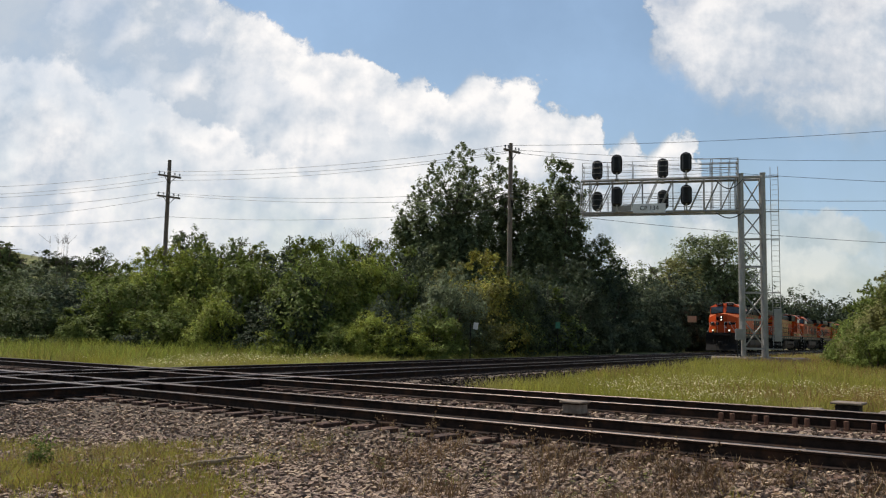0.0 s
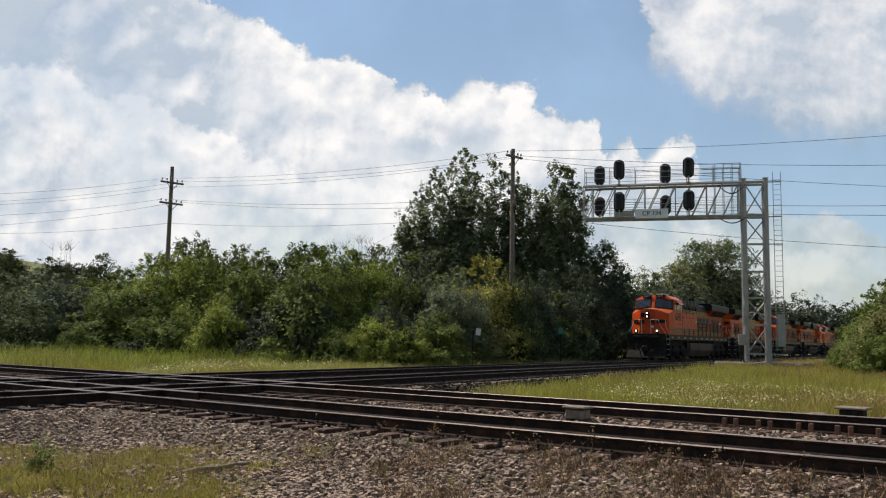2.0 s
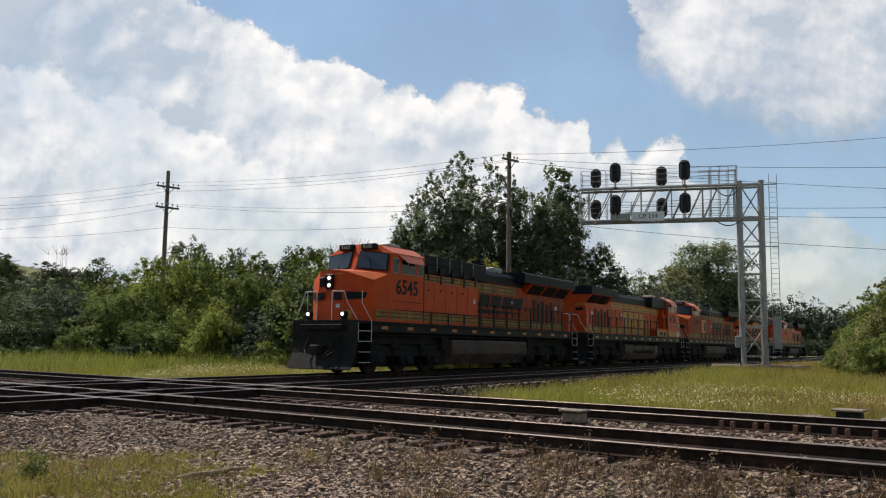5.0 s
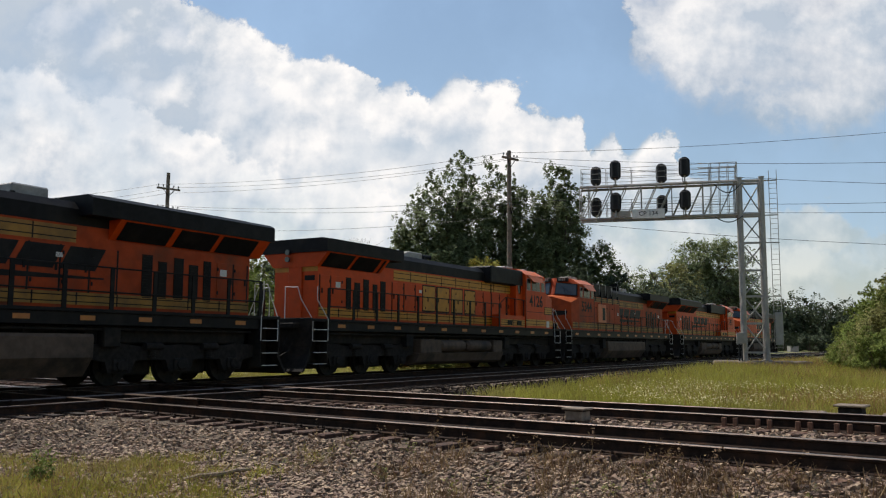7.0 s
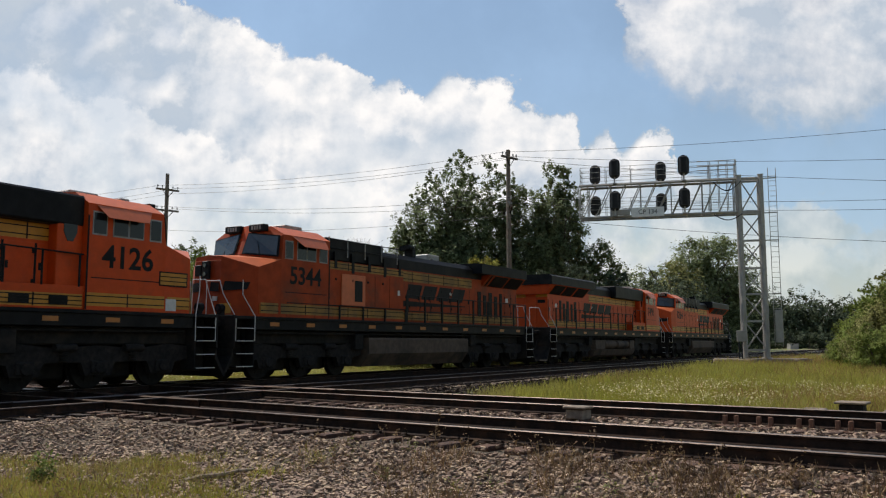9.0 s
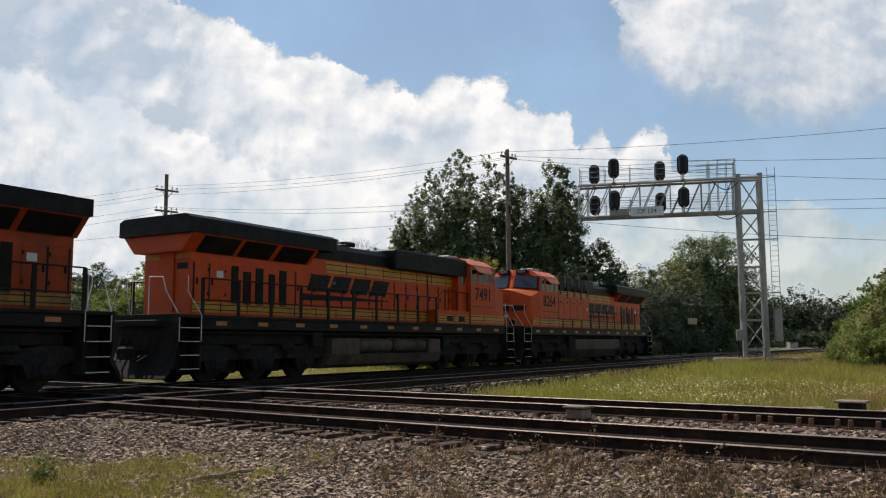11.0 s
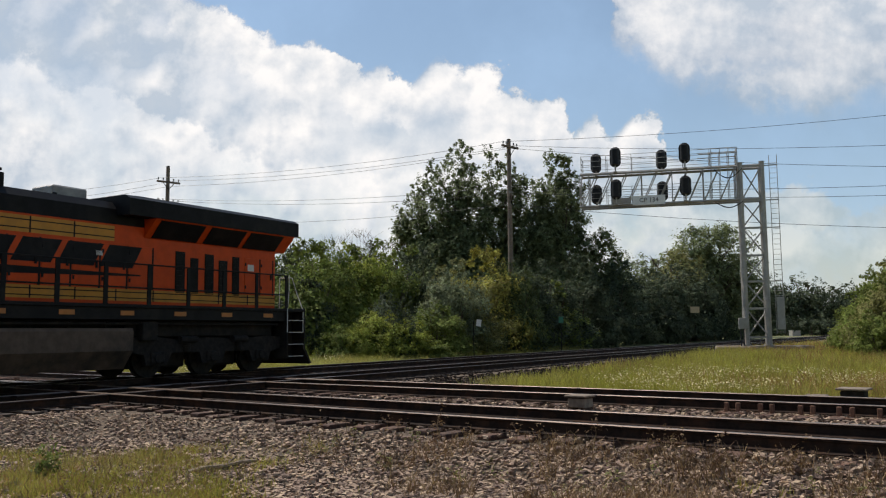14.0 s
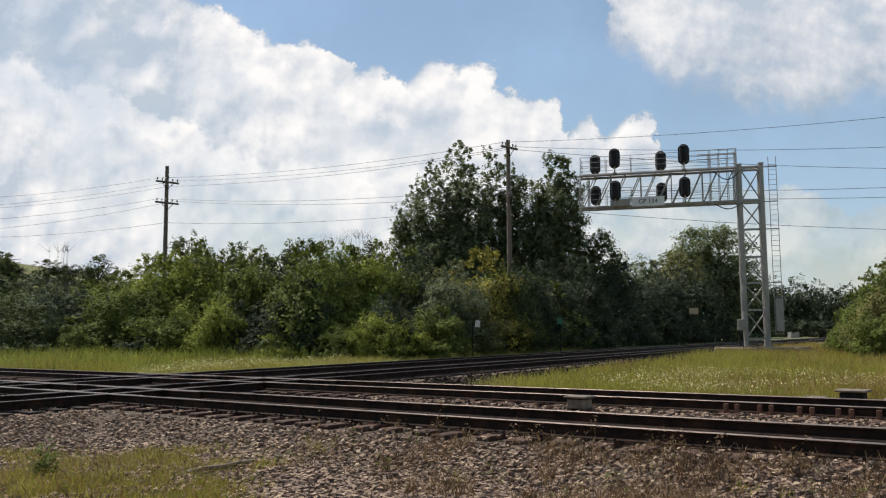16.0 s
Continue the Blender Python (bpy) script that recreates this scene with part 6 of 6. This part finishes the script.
    # white flower heads: small tilted rosettes
    def flowers(count, d0, d1, keep, zlo, zhi, size, name, label):
        fx, fy = scatter(rng, count, d0, d1, keep)
        n = len(fx)
        z = np.array([ground_z(x, y) for x, y in zip(fx, fy)]) + rng.uniform(zlo, zhi, n)
        s = size * (0.5 + rng.random(n))
        quads = []
        for k in range(2):
            a = rng.random(n) * 6.283
            t = rng.normal(size=(n, 2)) * 0.35
            q = np.empty((n, 4, 3))
            for j in range(4):
                ca, sa = np.cos(a + j * 1.5708) * s, np.sin(a + j * 1.5708) * s
                q[:, j] = np.stack([fx + ca, fy + sa, z + ca * t[:, 0] + sa * t[:, 1] + 0.004 * k], 1)
            quads.append(q)
        v = np.stack(quads, 1).reshape(-1, 3)
        stuff(name, v, FLOWER, label, "wildflowers")
    flowers(34000, 18, 40, lambda x, y: field(x, y) and noise.noise(Vector((x * 0.25, y * 0.25, 8))) > -0.05 + 0.06 * max(0, cross_offset(x, y) - 24) and x / y > 0.06 + 0.25 * rng.random() ** 2, 0.22, 0.4, 0.0145, "white_flowers", "small white wildflowers in the field grass")
    flowers(20000, 27, 46, lambda x, y: left_verge(x, y) and x / y < -0.12 and train_offset(x, y) < 28 and noise.noise(Vector((x * 0.2, y * 0.2, 3))) > -0.05, 0.2, 0.42, 0.019, "verge_flowers", "small white wildflowers in the verge")


vegetation()


def tall_stalk(x, y, h, seed, label, mat=None, leaves=24, size=0.035):
    rng = np.random.default_rng(seed)
    w = empty("weed", Matrix.Translation((x, y, ground_z(x, y) - 0.03)), label, "weed", "weeds by the track")
    bm = bmesh.new()
    pts = [Vector((0, 0, 0))]
    for k in range(4):
        pts.append(pts[-1] + Vector((rng.normal() * 0.035, rng.normal() * 0.035, h / 4)))
    for k, (p, q) in enumerate(zip(pts, pts[1:])):
        tube(bm, tuple(p), tuple(q), 0.006 - 0.001 * k, 5)
    part("stalk", bm, WEED, w)
    lobes = [(p.x, p.y, p.z, 0.07, 0.07, 0.09) for p in pts[1:]]
    crown = new("leaves", quad_mesh("leaves", leaf_cloud(rng, lobes, leaves * 4, size, per=3), mat or WEED))
    crown.parent = w
    return w


rng_w = np.random.default_rng(21)
for k in range(22):
    c = 8.6 + rng_w.normal() * 0.15
    m = rng_w.uniform(2.2, 9.5)
    p = CROSS_LINE @ Vector((c, m, 0))
    tall_stalk(p.x, p.y, 0.16 + 0.2 * rng_w.random(), 100 + k, "dry brown weed stalk growing beside the rail", None, 9, 0.016)
for k in range(8):
    tall_stalk(-4.5 + rng_w.normal() * 0.07, 9.6 + rng_w.normal() * 0.1, 0.2 + 0.16 * rng_w.random(), 200 + k, "leafy green weed clump on the gravel", LEAVES["mid"], 13, 0.022)
# low leafy weeds, brown and olive, on the stony shoulder
for k in range(46):
    c, m = rng_w.uniform(6.6, 8.5), rng_w.uniform(1.2, 8.2)
    p = CROSS_LINE @ Vector((c, m, 0))
    brown = k % 3 != 1
    tall_stalk(p.x, p.y, 0.1 + 0.17 * rng_w.random(), 300 + k, "low dry brown weed among the stones" if brown else "low olive green weed among the stones", WEED if brown else LEAVES["olive"], 12, 0.015)
# stems that stand out of the near grass
for k in range(14):
    x, y = rng_w.uniform(-4.6, -2.4), rng_w.uniform(8.0, 10.2)
    tall_stalk(x, y, 0.16 + 0.14 * rng_w.random(), 400 + k, "thin weed stem standing in short grass", LEAVES["olive"] if k % 2 else WEED, 6, 0.016)



# bare twigs that stand out of the hedge
def bare_bush(x, y, h, seed):
    rng = np.random.default_rng(seed)
    b = empty("bare_shrub", Matrix.Translation((x, y, ground_z(x, y))), "leafless grey shrub standing out of the hedge", "shrub", "bare shrubs")
    for k in range(9):
        bm = bmesh.new()
        p = Vector((rng.normal() * 0.2, rng.normal() * 0.2, 0))
        for j in range(5):
            q = p + Vector((rng.normal() * 0.16, rng.normal() * 0.16, h / 5))
            tube(bm, tuple(p), tuple(q), 0.035 - 0.006 * j, 5, 0.029 - 0.006 * j)
            if j > 1:
                for _ in range(3):
                    tube(bm, tuple(q), tuple(q + Vector((rng.normal() * 0.35, rng.normal() * 0.35, 0.5 + 0.3 * rng.random()))), 0.012, 4, 0.004)
            p = q
        part("branch", bm, BARK, b)


for px, depth, h in ((595, 60, 7.6), (635, 62, 8.2), (655, 61, 7.4), (105, 62, 7.4), (690, 62, 7.4)):
    bare_bush(*spot(px, depth), h, int(px))
# ---- ties, plates and crushed stone ----
def build_ties():
    rng = np.random.default_rng(31)
    meshes = []
    for k in range(4):
        bm = shape((-1.3, 1.3, -0.115, 0.115, -0.17, 0.0), bevel=0.014)
        for v in bm.verts:
            v.co += Vector((rng.normal() * 0.006, rng.normal() * 0.006, rng.normal() * 0.004))
        me = bpy.data.meshes.new("tie")
        bm.to_mesh(me)
        bm.free()
        me.materials.append(TIE)
        meshes.append(me)
    plate = bpy.data.meshes.new("tie_plate")
    bm = shape((-0.17, 0.17, -0.095, 0.095, 0.0, 0.014))
    for sx in (-1, 1):
        for sy in (-1, 1):
            box(bm, sx * 0.1 - 0.014, sx * 0.1 + 0.014, sy * 0.06 - 0.014, sy * 0.06 + 0.014, 0.014, 0.045)
    bm.to_mesh(plate)
    bm.free()
    plate.materials.append(RAIL_SIDE)
    for near, ob, span in ((CROSS_RAILS[0], CROSS_TRACKS[0], (-6, 52)), (CROSS_RAILS[1], CROSS_TRACKS[1], (-6, 52))):
        n = int((span[1] - span[0]) / 0.53)
        for k in range(n):
            y = span[0] + k * 0.53 + rng.normal() * 0.025
            t = new("tie", meshes[k % 4])
            t.parent = ob
            t.matrix_basis = pose(near + GAUGE / 2 + rng.normal() * 0.05, y, -0.182 + rng.normal() * 0.004, 0, 0, rng.normal() * 0.9)
            if near == CROSS_RAILS[0] and -3 < y < 22:
                p = new("tie_plate", plate)
                p.parent = ob
                p.matrix_basis = pose(near, y, -0.183)
    # the rest of the ties, far off or half hidden
    for near, ob in zip(TRAIN_RAILS, TRAIN_TRACKS):
        verts, faces = [], []
        for k in range(int(170 / 0.53)):
            y = -30 + k * 0.53 + rng.normal() * 0.03
            x = -(near + GAUGE / 2) + rng.normal() * 0.05
            i = len(verts)
            for dz in (-0.17, 0.0):
                for dx, dy in ((-1.3, -0.115), (1.3, -0.115), (1.3, 0.115), (-1.3, 0.115)):
                    verts.append((x + dx, y + dy, -0.186 + dz))
            faces += [(i + 4, i + 5, i + 6, i + 7), (i, i + 1, i + 5, i + 4), (i + 1, i + 2, i + 6, i + 5), (i + 2, i + 3, i + 7, i + 6), (i + 3, i, i + 4, i + 7)]
        t = raw_object("ties", verts, faces, DARK_TIE, ob)
        t["kind"] = "stuff"


build_ties()


def build_stones():
    """Crushed stone: angular lumps, thrown over the beds and the near ground."""
    rng = np.random.default_rng(41)
    bm = bmesh.new()
    bmesh.ops.create_cube(bm, size=1.55)
    bmesh.ops.triangulate(bm, faces=bm.faces[:])
    base = np.array([v.co[:] for v in bm.verts])
    tris = np.array([[v.index for v in f.verts] for f in bm.faces])
    bm.free()
    shapes = []
    for k in range(24):
        s = base * (1 + rng.normal(size=(len(base), 3)) * 0.27)
        s = s * np.array([1, 0.8, 0.62])
        shapes.append(s)

    def throw(name, count, d0, d1, keep, size, label, sink=0.3, wide=0.62, mat=STONE, lift=0.0):
        d = d0 * (d1 / d0) ** rng.random(count)
        u = rng.uniform(-wide, wide, count)
        xs, ys = u * d, d
        ok = np.array([keep(x, y) for x, y in zip(xs, ys)], dtype=bool)
        xs, ys = xs[ok], ys[ok]
        n = len(xs)
        out = np.empty((n, len(base), 3))
        for i in range(n):
            s = size * (0.45 + 0.9 * rng.random() ** 1.6)
            a, b = rng.random(2) * 6.283
            ca, sa, cb, sb = math.cos(a), math.sin(a), math.cos(b) * 0.4, math.sin(b) * 0.4
            r = np.array([[ca, -sa, cb], [sa, ca, sb], [-cb * 0.6, -sb * 0.6, 0.95]])
            v = shapes[i % 24] @ r.T * s
            out[i] = v + np.array([xs[i], ys[i], ground_z(xs[i], ys[i]) + s * (0.55 - sink) + lift])
        f = (tris[None] + (np.arange(n) * len(base))[:, None, None]).reshape(-1, 3)
        me = bpy.data.meshes.new(name)
        verts = out.reshape(-1, 3)
        me.vertices.add(len(verts))
        me.vertices.foreach_set("co", verts.astype(np.float32).ravel())
        me.loops.add(len(f) * 3)
        me.loops.foreach_set("vertex_index", f.astype(np.int32).ravel())
        me.polygons.add(len(f))
        me.polygons.foreach_set("loop_start", np.arange(0, len(f) * 3, 3, dtype=np.int32))
        me.materials.append(mat)
        me.update(calc_edges=True)
        me.shade_flat()
        return tagged(new(name, me), label, "ballast", kind="stuff")

    def thin(x, y):
        c = cross_offset(x, y)
        return c < 8.72 and rng.random() > 0.85 * lawn(x, y)
    throw("near_gravel", 84000, 5.6, 19, thin, 0.0275, "grey and buff crushed stones on the near ground", 0.1)
    throw("shoulder_ballast", 26000, 7.5, 24, lambda x, y: 8.55 < cross_offset(x, y) < 9.4 and rng.random() < 0.12 + 0.8 * min(1.0, max(0.0, (x - 0.5) / 4)), 0.03, "crushed stone heaped against the tie ends", 0.0, lift=0.035)
    throw("ballast", 40000, 8, 40, lambda x, y: 9.35 < cross_offset(x, y) < 17.2 and train_offset(x, y) < 9.5 + 3 * rng.random(), 0.032, "grey crushed stone ballast between the rails", 0.0, lift=0.03)
    throw("crossing_ballast", 12000, 8, 40, lambda x, y: 9.35 < cross_offset(x, y) < 17.2 and train_offset(x, y) > 10.5, 0.03, "oily black ballast among the crossing rails", 0.2, mat=DARK_STONE)
    throw("field_edge_stones", 50000, 20, 44, lambda x, y: 10.2 < train_offset(x, y) < 13.0 and cross_offset(x, y) > 16.8, 0.05, "brown crushed stones between the track and the field", 0.0, mat=DARK_STONE)
    throw("far_ballast", 9000, 16, 70, lambda x, y: 12.9 < train_offset(x, y) < 22.2 and not 8.7 < cross_offset(x, y) < 17.2, 0.045, "brownish crushed stone ballast under the train's tracks", 0.1, mat=DARK_STONE)


build_stones()

# ---- what moves ----
SPEED, AHEAD = 12.6, 2.42   # metres a second; metres that the train has already come at the start
TIMES = [0.0, 0.1, 0.2, 0.4] + [0.5 * k for k in range(1, 31)] + [15.3, 15.6, 15.8, 15.9, 16.0]


def motions():
    w = CLOUD_DISTANCE
    walk(CLOUDS, [(0.0, pose(0.022 * w, w, -0.004 * w)), (16.0, pose(-0.024 * w, w, 0.01 * w))])
    for ob, start in TRAIN:
        turn = ob.rotation_euler.z
        walk(ob, [(t, TRAIN_LINE @ pose(-TRAIN_CENTRE, start - s, 0, 0, 0, math.degrees(turn))) for t, s in ((t, AHEAD + SPEED * t) for t in TIMES)])
    for ob, dy in WHEELSETS:
        turn = -1 if ob.parent.parent.name in BACKWARDS else 1
        walk(ob, [(k / 30, pose(0, dy, 0.52, turn * math.degrees(SPEED * k / 30 / 0.52))) for k in range(481)])


motions()
